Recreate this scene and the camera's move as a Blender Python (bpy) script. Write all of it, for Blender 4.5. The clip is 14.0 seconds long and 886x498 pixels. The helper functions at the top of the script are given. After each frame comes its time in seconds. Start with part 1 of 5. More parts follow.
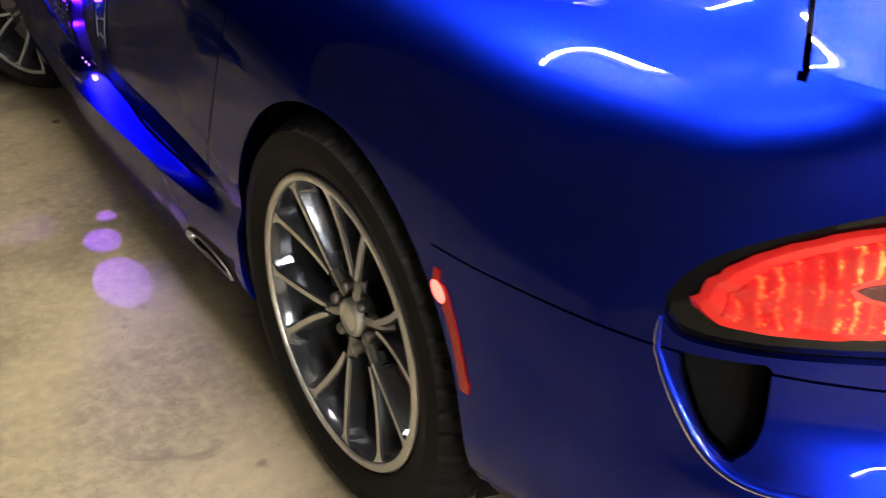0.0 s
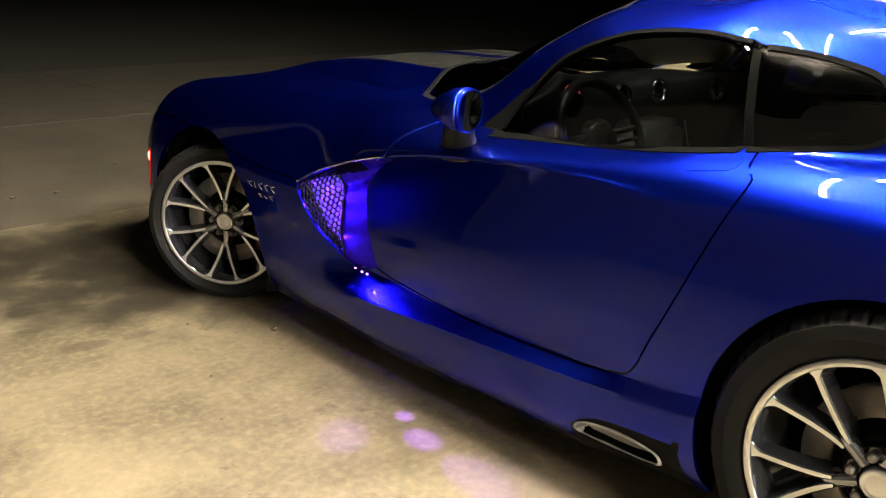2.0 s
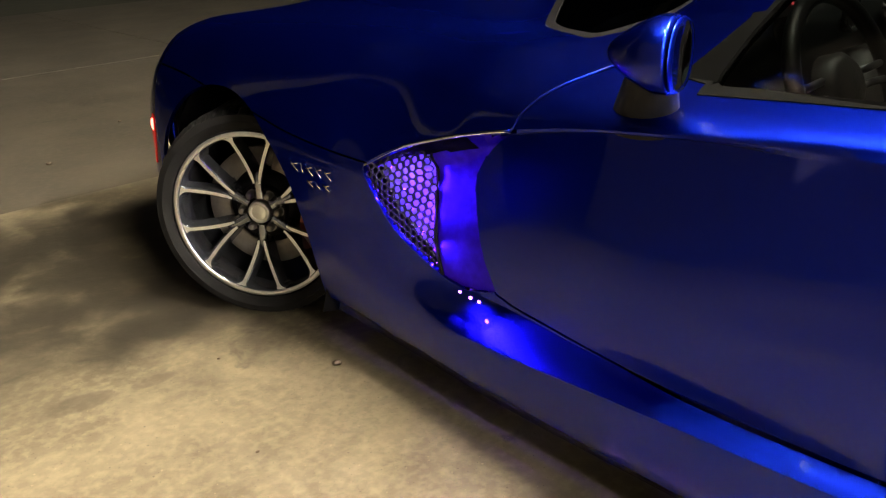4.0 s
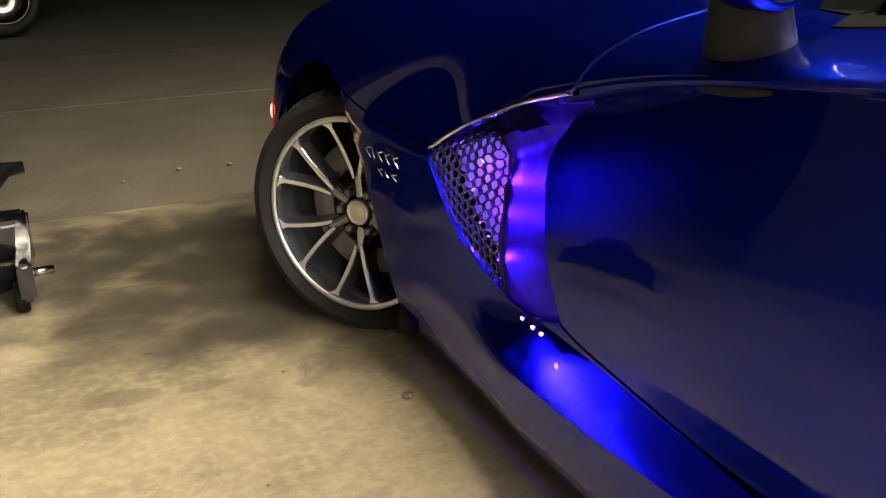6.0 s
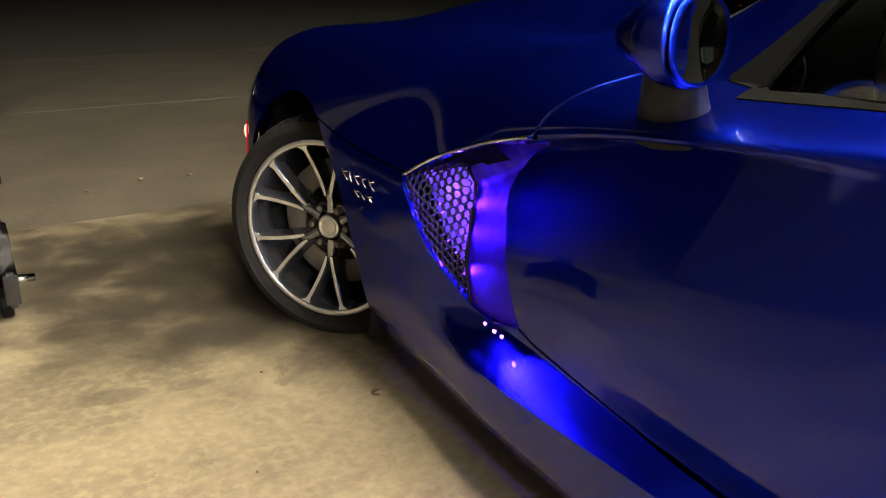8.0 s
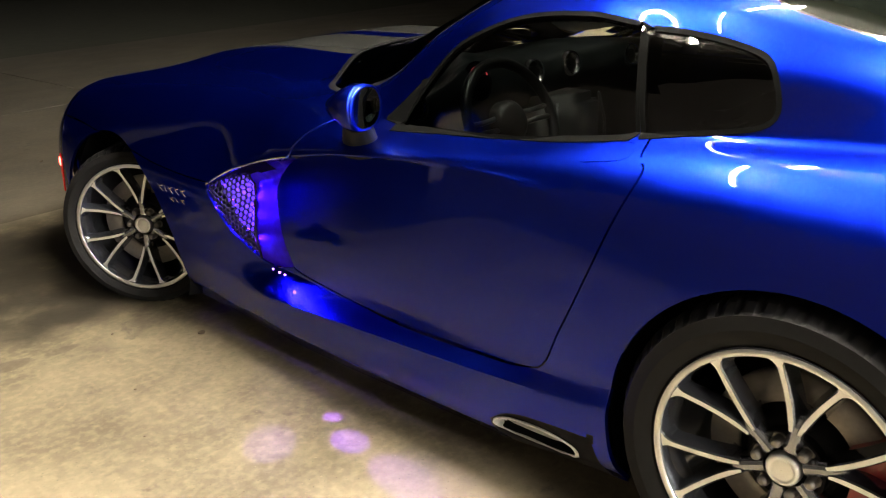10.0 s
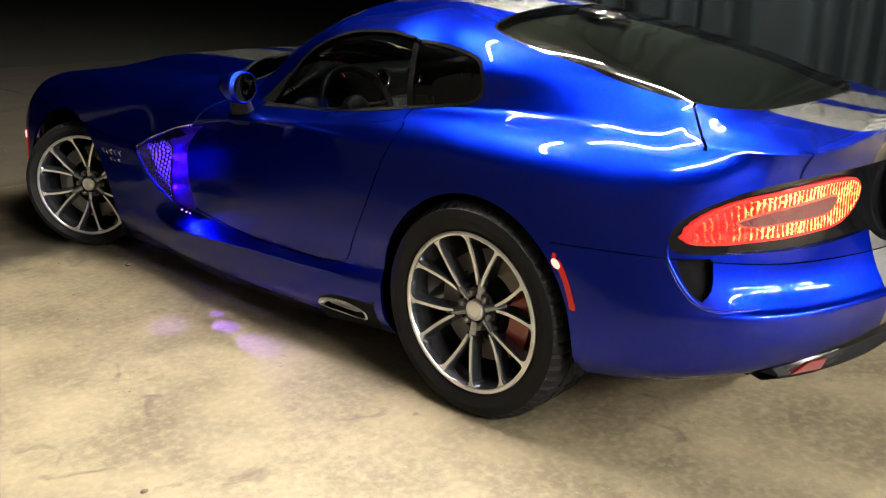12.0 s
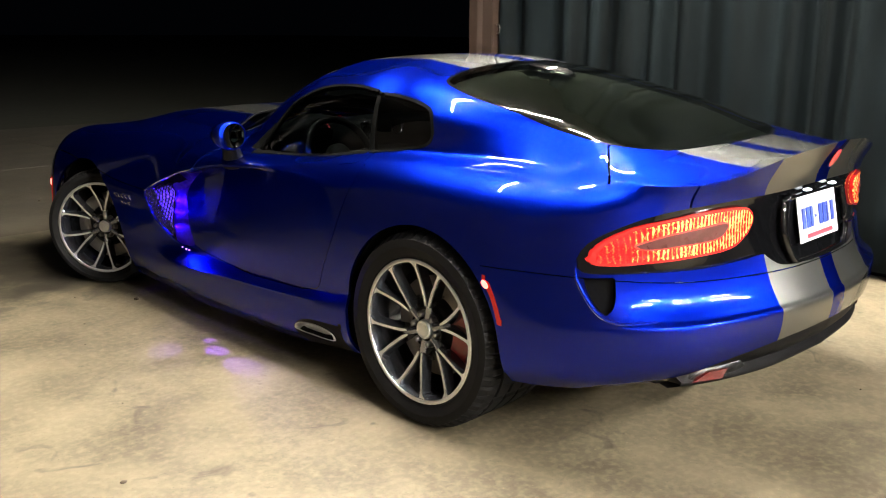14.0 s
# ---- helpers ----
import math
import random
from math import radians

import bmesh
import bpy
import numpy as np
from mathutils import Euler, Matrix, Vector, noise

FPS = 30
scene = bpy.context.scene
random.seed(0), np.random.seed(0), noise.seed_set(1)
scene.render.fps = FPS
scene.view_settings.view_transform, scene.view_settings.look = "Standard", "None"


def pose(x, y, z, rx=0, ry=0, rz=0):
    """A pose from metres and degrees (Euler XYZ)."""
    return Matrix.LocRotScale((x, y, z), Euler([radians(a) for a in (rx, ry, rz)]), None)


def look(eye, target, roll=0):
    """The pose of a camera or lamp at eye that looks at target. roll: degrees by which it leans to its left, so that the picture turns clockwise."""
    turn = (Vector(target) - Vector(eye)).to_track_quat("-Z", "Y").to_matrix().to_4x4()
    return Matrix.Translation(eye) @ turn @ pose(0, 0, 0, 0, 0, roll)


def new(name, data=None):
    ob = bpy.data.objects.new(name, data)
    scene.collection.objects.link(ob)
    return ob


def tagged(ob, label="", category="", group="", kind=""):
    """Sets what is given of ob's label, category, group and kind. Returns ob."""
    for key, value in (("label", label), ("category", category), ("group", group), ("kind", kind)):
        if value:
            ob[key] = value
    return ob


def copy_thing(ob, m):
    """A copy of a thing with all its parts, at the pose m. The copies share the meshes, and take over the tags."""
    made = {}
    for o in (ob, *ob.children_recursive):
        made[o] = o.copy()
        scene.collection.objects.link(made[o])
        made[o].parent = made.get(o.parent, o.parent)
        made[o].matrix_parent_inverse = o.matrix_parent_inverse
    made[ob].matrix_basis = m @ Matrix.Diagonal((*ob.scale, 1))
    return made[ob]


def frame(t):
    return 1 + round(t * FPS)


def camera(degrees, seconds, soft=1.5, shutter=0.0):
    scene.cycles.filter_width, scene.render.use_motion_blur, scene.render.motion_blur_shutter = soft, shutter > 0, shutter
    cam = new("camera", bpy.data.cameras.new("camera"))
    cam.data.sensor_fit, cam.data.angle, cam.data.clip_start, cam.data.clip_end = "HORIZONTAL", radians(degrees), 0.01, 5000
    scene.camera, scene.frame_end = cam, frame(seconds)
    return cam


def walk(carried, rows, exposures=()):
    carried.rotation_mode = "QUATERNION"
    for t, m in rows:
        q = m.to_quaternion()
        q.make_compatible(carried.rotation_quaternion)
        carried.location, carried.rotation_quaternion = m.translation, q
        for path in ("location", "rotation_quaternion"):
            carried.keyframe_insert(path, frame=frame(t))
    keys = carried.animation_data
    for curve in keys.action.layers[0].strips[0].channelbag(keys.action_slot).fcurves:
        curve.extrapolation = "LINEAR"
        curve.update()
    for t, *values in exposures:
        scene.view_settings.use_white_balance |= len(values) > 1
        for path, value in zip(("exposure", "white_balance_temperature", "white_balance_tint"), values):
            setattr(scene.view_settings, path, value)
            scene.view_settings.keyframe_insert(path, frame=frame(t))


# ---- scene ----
cam = camera(53.1, 14.0, soft=1.1, shutter=0.12)
PATH = [
    (0, (-1.516, -1.109, 1.181), (-0.504, 0.314, 0.205), 1.7),
    (0.5, (-1.986, -0.96, 1.174), (-0.888, 0.518, 0.393), 5.0),
    (1, (-2.354, -0.911, 1.24), (-1.223, 0.596, 0.572), 0.8),
    (1.5, (-2.502, -0.745, 1.256), (-1.253, 0.71, 0.688), 0.9),
    (2, (-2.537, -0.521, 1.272), (-1.237, 0.875, 0.67), 1.0),
    (2.5, (-2.499, -0.245, 1.289), (-1.163, 1.114, 0.685), 0.7),
    (3, (-2.381, 0.055, 1.269), (-1.051, 1.406, 0.631), -0.2),
    (3.5, (-2.267, 0.279, 1.239), (-0.938, 1.593, 0.528), 0.5),
    (4, (-2.084, 0.348, 1.173), (-0.864, 1.738, 0.412), -2.0),
    (4.2, (-1.98, 0.332, 1.118), (-0.865, 1.819, 0.379), -1.7),
    (6.3, (-1.576, 0.47, 0.928), (-0.802, 2.203, 0.296), -2.0),
    (6.5, (-1.58, 0.463, 0.932), (-0.808, 2.197, 0.302), -2.2),
    (7, (-1.591, 0.437, 0.944), (-0.793, 2.156, 0.305), -1.3),
    (7.2, (-1.601, 0.418, 0.954), (-0.793, 2.132, 0.313), -0.9),
    (9.5, (-2.196, -0.268, 1.279), (-0.964, 1.163, 0.621), -1.9),
    (10, (-2.375, -0.567, 1.359), (-1.043, 0.752, 0.662), -2.6),
    (10.5, (-2.557, -0.839, 1.35), (-1.155, 0.453, 0.747), -3.5),
    (11, (-2.633, -1.174, 1.312), (-1.241, 0.129, 0.708), -3.7),
    (11.5, (-2.751, -1.409, 1.326), (-1.328, -0.126, 0.754), 0.5),
    (12, (-2.892, -1.639, 1.348), (-1.47, -0.366, 0.749), 1.0),
    (12.5, (-2.934, -1.861, 1.357), (-1.564, -0.51, 0.811), -0.4),
    (13, (-2.95, -2.029, 1.358), (-1.604, -0.633, 0.868), 0.2),
    (13.5, (-2.958, -2.083, 1.354), (-1.579, -0.716, 0.873), 0.2),
    (14, (-2.958, -2.101, 1.354), (-1.572, -0.741, 0.877), 0.3),
]
walk(cam, [(t, look(eye, target, roll)) for t, eye, target, roll in PATH],
     [(0, -1.4, 6800, 10), (.7, -.72, 6900, 10), (1.5, -.42, 7100, 10), (2.5, -.34, 7300, 10), (7.2, -.25, 7300, 10), (9.5, -.32, 7000, 10), (10.5, -.33, 6800, 10), (11.5, -.25, 6700, 10), (12.2, -.70, 6500, 10), (14, -.75, 6500, 10)])

# ---- light ----
world = bpy.data.worlds.new("night")
scene.world = world
world.use_nodes = True
world.node_tree.nodes["Background"].inputs[0].default_value = (0.20, 0.26, 0.40, 1)
world.node_tree.nodes["Background"].inputs[1].default_value = 0.004


# ceiling fixtures: x, y, direction
LIGHTS = [(-.80, -.40, "x"), (1.05, .25, "x"), (-.65, 1.08, "x"), (.95, .90, "x")]
FAR_LIGHTS = [(-2.2, -4.7, "x"), (-.4, -4.7, "x"), (1.4, -4.7, "x"), (-2.2, -6.5, "x"), (-.4, -6.5, "x"), (1.4, -6.5, "x")]


# ---- materials ----
def nodes_of(name):
    m = bpy.data.materials.new(name)
    m.use_nodes = True
    return m, m.node_tree.nodes, m.node_tree.links, m.node_tree.nodes["Principled BSDF"]


def plain(name, colour, rough=0.5, metal=0.0, grain=0.0, scale=40.0, coat=0.0, bump=0.0, spec=0.5, emit=None, power=0.0, alpha=None):
    m, n, l, b = nodes_of(name)
    b.inputs["Base Color"].default_value = (*colour, 1)
    b.inputs["Roughness"].default_value = rough
    b.inputs["Metallic"].default_value = metal
    b.inputs["Coat Weight"].default_value = coat
    b.inputs["Specular IOR Level"].default_value = spec
    b.inputs["Coat Roughness"].default_value = 0.03
    if emit:
        b.inputs["Emission Color"].default_value = (*emit, 1)
        b.inputs["Emission Strength"].default_value = power
    if grain or bump:
        tc = n.new("ShaderNodeTexCoord")
        tex = n.new("ShaderNodeTexNoise")
        tex.inputs["Scale"].default_value, tex.inputs["Detail"].default_value = scale, 6
        l.new(tc.outputs["Object"], tex.inputs["Vector"])
        if grain:
            mix = n.new("ShaderNodeMix")
            mix.data_type = "RGBA"
            mix.inputs["A"].default_value = (*[c * (1 - grain) for c in colour], 1)
            mix.inputs["B"].default_value = (*[min(1, c * (1 + grain)) for c in colour], 1)
            l.new(tex.outputs["Fac"], mix.inputs["Factor"])
            l.new(mix.outputs["Result"], b.inputs["Base Color"])
        if bump:
            bp = n.new("ShaderNodeBump")
            bp.inputs["Strength"].default_value, bp.inputs["Distance"].default_value = bump, 0.004
            l.new(tex.outputs["Fac"], bp.inputs["Height"])
            l.new(bp.outputs["Normal"], b.inputs["Normal"])
    return m


def metallic_paint(name, colour, rough, ior, wide=0.5):
    """Flake layer of a short-tailed and a long-tailed gloss under a mirror-smooth clear coat."""
    m, n, l, b = nodes_of(name)
    tc, tex, mix = n.new("ShaderNodeTexCoord"), n.new("ShaderNodeTexNoise"), n.new("ShaderNodeMix")
    tex.inputs["Scale"].default_value, tex.inputs["Detail"].default_value = 900, 4
    l.new(tc.outputs["Object"], tex.inputs["Vector"])
    mix.data_type = "RGBA"
    mix.inputs["A"].default_value = (*[c * .85 for c in colour], 1)
    mix.inputs["B"].default_value = (*[c * 1.15 for c in colour], 1)
    l.new(tex.outputs["Fac"], mix.inputs["Factor"])
    flake, coat, fr, mx = (n.new("ShaderNode" + k) for k in ("BsdfGlossy", "BsdfGlossy", "Fresnel", "MixShader"))
    flake.distribution = "BECKMANN"
    flake.inputs["Roughness"].default_value = rough
    l.new(mix.outputs["Result"], flake.inputs["Color"])
    coat.inputs["Roughness"].default_value = 0.01
    coat.inputs["Color"].default_value = (1, 1, 1, 1)
    fr.inputs["IOR"].default_value = ior
    l.new(fr.outputs["Fac"], mx.inputs[0])
    haze, both = n.new("ShaderNodeBsdfGlossy"), n.new("ShaderNodeMixShader")
    haze.distribution = "GGX"
    haze.inputs["Roughness"].default_value = rough - .03
    l.new(mix.outputs["Result"], haze.inputs["Color"])
    both.inputs[0].default_value = wide
    l.new(flake.outputs["BSDF"], both.inputs[1])
    l.new(haze.outputs["BSDF"], both.inputs[2])
    l.new(both.outputs["Shader"], mx.inputs[1])
    l.new(coat.outputs["BSDF"], mx.inputs[2])
    l.new(mx.outputs["Shader"], n["Material Output"].inputs["Surface"])
    n.remove(b)
    return m


PAINT = metallic_paint("blue_metallic_paint", (0.0005, 0.0082, 0.26), 0.42, 1.31, 0.47)
SILVER = metallic_paint("silver_stripe_paint", (0.17, 0.174, 0.17), 0.43, 1.40, 0.7)
BLACK = plain("black_plastic", (0.0035, 0.0035, 0.004), 0.5, 0, 0.3, 120, bump=0.1, spec=0.05)
GLOSS_BLACK = plain("gloss_black_panel", (0.002, 0.002, 0.0025), 0.10, 0, coat=0.5, spec=0.2)
RUBBER = plain("tyre_rubber", (0.0055, 0.0055, 0.0058), 0.62, 0, 0.3, 60, bump=0.12, spec=0.12)
SEAL = plain("rubber_seal", (0.0014, 0.0015, 0.0015), 0.7, 0, 0.2, 80, spec=0.02)


# ---- shape tools ----
def part(name, bm, material, parent=None, label="", smooth=True):
    me = bpy.data.meshes.new(name)
    if smooth:
        for f in bm.faces:
            f.smooth = True
    bm.to_mesh(me)
    bm.free()
    for mm in material if isinstance(material, (list, tuple)) else (material,):
        me.materials.append(mm)
    ob = new(name, me)
    if parent:
        ob.parent = parent
    if label:
        ob["label"] = label
    return ob


def pchip(xs, ys, q):
    """Monotone cubic interpolation."""
    xs, ys, q = np.asarray(xs, float), np.asarray(ys, float), np.asarray(q, float)
    h, d = np.diff(xs), np.diff(ys) / np.diff(xs)
    m = np.zeros_like(ys)
    m[0], m[-1] = d[0], d[-1]
    for i in range(1, len(xs) - 1):
        if d[i - 1] * d[i] > 0:
            a, b = 2 * h[i] + h[i - 1], h[i] + 2 * h[i - 1]
            m[i] = (a + b) / (a / d[i - 1] + b / d[i])
    q = np.clip(q, xs[0], xs[-1])
    k = np.clip(np.searchsorted(xs, q, side="right") - 1, 0, len(xs) - 2)
    t = (q - xs[k]) / h[k]
    return (ys[k] * (1 + 2 * t) * (1 - t) ** 2 + m[k] * h[k] * t * (1 - t) ** 2
            + ys[k + 1] * t * t * (3 - 2 * t) - m[k + 1] * h[k] * t * t * (1 - t))


def spline(pts, q):
    """Chordal Catmull-Rom through pts at q, in units of the points' numbers."""
    p = np.asarray(pts, float)
    p = np.vstack([2 * p[0] - p[1], p, 2 * p[-1] - p[-2]])
    q = np.clip(np.asarray(q, float), 0, len(pts) - 1 - 1e-9)
    k = q.astype(int)
    t = (q - k)[:, None]
    a, b, c, d = p[k], p[k + 1], p[k + 2], p[k + 3]
    return 0.5 * (2 * b + (c - a) * t + (2 * a - 5 * b + 4 * c - d) * t * t + (3 * b - a - 3 * c + d) * t ** 3)


def outline(pts, steps=8):
    """A closed smooth outline through pts; a third value 1 marks a sharp corner."""
    out, n = [], len(pts)
    for i in range(n):
        a, b, c, d = (pts[(i + j) % n] for j in (-1, 0, 1, 2))
        pa = (2 * b[0] - c[0], 2 * b[1] - c[1]) if len(b) > 2 else a
        pd = (2 * c[0] - b[0], 2 * c[1] - b[1]) if len(c) > 2 else d
        for j in range(steps):
            t = j / steps
            out.append([0.5 * (2 * b[k] + (c[k] - pa[k]) * t + (2 * pa[k] - 5 * b[k] + 4 * c[k] - pd[k]) * t * t
                               + (3 * b[k] - pa[k] - 3 * c[k] + pd[k]) * t ** 3) for k in (0, 1)])
    return np.array(out)


def inside(poly, u, v):
    """Signed distance to a closed outline, minus inside."""
    u, v = np.asarray(u, float), np.asarray(v, float)
    ax, ay = poly.T[:, :, None]
    bx, by = np.roll(poly, -1, 0).T[:, :, None]
    dx, dy = bx - ax, by - ay
    best, odd = np.full(u.shape, 1e9), np.zeros(u.shape, bool)
    # far points keep a rough distance
    far = np.maximum(np.maximum(ax.min() - u, u - ax.max()), np.maximum(ay.min() - v, v - ay.max()))
    best[far > .06] = far[far > .06] ** 2
    near = np.nonzero(far <= .06)[0]
    for k in range(0, len(near), 3000):
        i = near[k:k + 3000]
        p, q = u[i][None], v[i][None]
        t = np.clip(((p - ax) * dx + (q - ay) * dy) / (dx * dx + dy * dy + 1e-12), 0, 1)
        best[i] = ((p - ax - t * dx) ** 2 + (q - ay - t * dy) ** 2).min(0)
        with np.errstate(divide="ignore", invalid="ignore"):
            odd[i] = (((ay > q) != (by > q)) & (p < ax + (q - ay) / (by - ay) * dx)).sum(0) % 2 == 1
    return np.where(odd, -1, 1) * np.sqrt(best)


def cut(bm, f, where=None):
    """Splits the faces of bm along f(x, y, z) = 0, so that every face lies on one side."""
    bm.verts.index_update()
    co = np.array([v.co for v in bm.verts])
    val = np.full(len(co), 9.0)
    pick = where(*co.T) if where is not None else np.ones(len(co), bool)
    got = f(*co[pick].T)
    val[pick] = np.where(np.abs(got) < 2e-5, 2e-5, got)
    hit = []
    val = val.tolist()
    for e in bm.edges:
        v1, v2 = e.verts
        a, b = val[v1.index], val[v2.index]
        if (a < 0) != (b < 0) and a != 9.0 and b != 9.0:
            hit.append((e, v1, a / (a - b)))
    fresh, faces = set(), set()
    for e, v, t in hit:
        faces.update(e.link_faces)
        fresh.add(bmesh.utils.edge_split(e, v, t)[1])
    for fc in faces:
        on = [v for v in fc.verts if v in fresh]
        if len(on) == 2:
            try:
                bmesh.utils.face_split(fc, on[0], on[1])
            except ValueError:
                pass


def lathe(profile, steps, axis="x", bm=None, m=None):
    """Turns (radius, along) pairs round an axis."""
    bm = bm or bmesh.new()
    rings = []
    for i in range(steps):
        a = 2 * math.pi * i / steps
        ring = []
        for r, h in profile:
            p = Vector((h, r * math.cos(a), r * math.sin(a))) if axis == "x" else Vector((r * math.cos(a), r * math.sin(a), h)) if axis == "z" else Vector((r * math.sin(a), h, r * math.cos(a)))
            ring.append(bm.verts.new(m @ p if m else p))
        rings.append(ring)
    for a, b in zip(rings, rings[1:] + rings[:1]):
        for i in range(len(profile) - 1):
            bm.faces.new((a[i], a[i + 1], b[i + 1], b[i]))
    return bm


def box(bm, lo, hi, bevel=0.0, m=None):
    """Adds a bevelled block to bm."""
    geo = bmesh.ops.create_cube(bm, size=1)
    vs = geo["verts"]
    for v in vs:
        v.co = Vector([lo[k] + (v.co[k] + 0.5) * (hi[k] - lo[k]) for k in range(3)])
    if bevel:
        es = list({e for v in vs for e in v.link_edges})
        vs = list({v for f in bmesh.ops.bevel(bm, geom=es, offset=bevel, segments=2, affect="EDGES")["faces"] for v in f.verts} | {v for v in vs if v.is_valid})
    if m:
        for v in vs:
            v.co = m @ v.co
    return bm


def tube(bm, pts, r, n=8, close=False):
    """A round rod along points."""
    pts = [Vector(p) for p in pts]
    rings = []
    up = Vector((0, 0, 1))
    for i, p in enumerate(pts):
        if close:
            d = pts[(i + 1) % len(pts)] - pts[i - 1]
        else:
            d = pts[min(i + 1, len(pts) - 1)] - pts[max(i - 1, 0)]
        d.normalize()
        side = d.cross(up if abs(d.z) < 0.95 else Vector((1, 0, 0))).normalized()
        nrm = side.cross(d)
        rr = r[i] if isinstance(r, (list, tuple)) else r
        rings.append([bm.verts.new(p + (side * math.cos(2 * math.pi * k / n) + nrm * math.sin(2 * math.pi * k / n)) * rr) for k in range(n)])
    pairs = list(zip(rings, rings[1:])) + ([(rings[-1], rings[0])] if close else [])
    for a, b in pairs:
        for k in range(n):
            bm.faces.new((a[k], a[(k + 1) % n], b[(k + 1) % n], b[k]))
    if not close:
        bm.faces.new(rings[0][::-1])
        bm.faces.new(rings[-1])
    return bm


# ---- the car's body: plan line, side sections, top sections ----
PLAN = [(3.39, 0), (3.37, .30), (3.29, .66), (3.13, .88), (2.95, .972), (2.70, .99), (2.45, .99), (2.10, .978), (1.85, .958),
        (1.55, .945), (1.2, .945), (.8, .95), (.45, .958), (.1, .968), (-.25, .968), (-.45, .955), (-.62, .912), (-.75, .82),
        (-.86, .67), (-.935, .46), (-.98, .23), (-.995, 0)]
LEVELS = 9
# plan number: height and inset of nine levels, from the sill up to the shoulder's inner edge
SIDE = {
    0: ((.14, .06), (.20, .02), (.28, .0), (.36, .0), (.44, .01), (.50, .03), (.55, .07), (.59, .13), (.62, .20)),
    2: ((.13, .06), (.20, .02), (.28, .0), (.36, .0), (.44, .005), (.52, .025), (.59, .06), (.66, .12), (.70, .19)),
    4: ((.15, .06), (.24, .02), (.33, .0), (.43, .0), (.53, .002), (.63, .02), (.72, .06), (.785, .12), (.82, .20)),
    6: ((.15, .06), (.24, .03), (.33, .0), (.42, .0), (.50, .0), (.575, .003), (.665, .014), (.78, .07), (.86, .21)),
    7: ((.13, .09), (.20, .05), (.30, .02), (.41, .005), (.50, .0), (.568, .0), (.64, .007), (.768, .065), (.868, .205)),
    8: ((.11, .08), (.18, .03), (.28, .015), (.38, .012), (.48, .006), (.556, .004), (.612, .006), (.768, .075), (.858, .19)),
    9: ((.10, .06), (.18, .0), (.285, -.018), (.362, .045), (.50, .045), (.711, .085), (.722, .006), (.80, .058), (.866, .175)),
    10: ((.11, .05), (.18, -.005), (.308, -.030), (.345, .035), (.50, .020), (.779, .062), (.790, .006), (.822, .045), (.857, .16)),
    11: ((.12, .05), (.19, -.005), (.326, -.024), (.357, .024), (.50, .010), (.798, .036), (.818, .044), (.838, .066), (.862, .15)),
    12: ((.16, .04), (.22, .0), (.342, -.006), (.388, .013), (.50, .002), (.74, .016), (.825, .042), (.88, .092), (.918, .18)),
    13: ((.20, .03), (.27, .0), (.36, .0), (.46, .0), (.58, .0), (.72, .010), (.838, .05), (.906, .125), (.930, .225)),
    14: ((.26, .05), (.31, .015), (.38, .0), (.47, .0), (.58, .0), (.72, .013), (.838, .055), (.905, .135), (.932, .265)),
    15: ((.27, .06), (.32, .02), (.38, .0), (.47, -.005), (.57, .0), (.70, .014), (.82, .052), (.895, .125), (.928, .262)),
    16: ((.28, .08), (.33, .025), (.40, .0), (.49, -.012), (.55, -.005), (.66, .01), (.79, .034), (.885, .085), (.925, .205)),
    18: ((.30, .08), (.35, .0), (.43, -.048), (.515, -.058), (.540, -.036), (.60, .004), (.74, .02), (.865, .02), (.928, .0)),
    20: ((.31, .06), (.36, -.02), (.43, -.053), (.515, -.062), (.543, -.044), (.62, -.008), (.74, .03), (.89, .034), (1.005, -.02)),
    21: ((.31, .06), (.36, -.02), (.43, -.053), (.515, -.062), (.543, -.044), (.62, -.008), (.74, .03), (.90, .036), (1.02, -.025)),
}
# y, height on the centre line, then share of the half width and of the rise for three points between edge and centre
TOP = [(-1.03, 1.025, .9, .1, .7, .3, .4, .7), (-.85, .962, .92, .12, .75, .35, .42, .8), (-.66, .975, .93, .24, .80, .62, .56, .86),
       (-.56, 1.002, .935, .24, .82, .66, .62, .87),       (-.45, 1.032, .94, .24, .83, .68, .68, .87), (-.2, 1.115, .955, .24, .86, .63, .76, .84), (.1, 1.198, .972, .20, .925, .52, .745, .81),
       (.3, 1.236, .974, .20, .905, .53, .745, .81), (.6, 1.260, .94, .35, .82, .74, .5, .94), (.9, 1.250, .93, .35, .80, .73, .5, .93),
       (1.15, 1.195, .92, .28, .81, .58, .5, .88), (1.35, 1.115, .91, .16, .84, .27, .5, .78), (1.6, 1.0, .90, .10, .76, .22, .5, .76),
       (1.85, .952, .88, .0, .68, .08, .47, .80), (2.2, .948, .88, -.08, .68, .02, .47, .84), (2.6, .905, .88, -.15, .68, .05, .47, .84),
       (3.0, .79, .88, .1, .68, .3, .45, .85), (3.2, .70, .88, .2, .68, .5, .45, .85), (3.39, .625, .9, .2, .7, .5, .4, .85)]


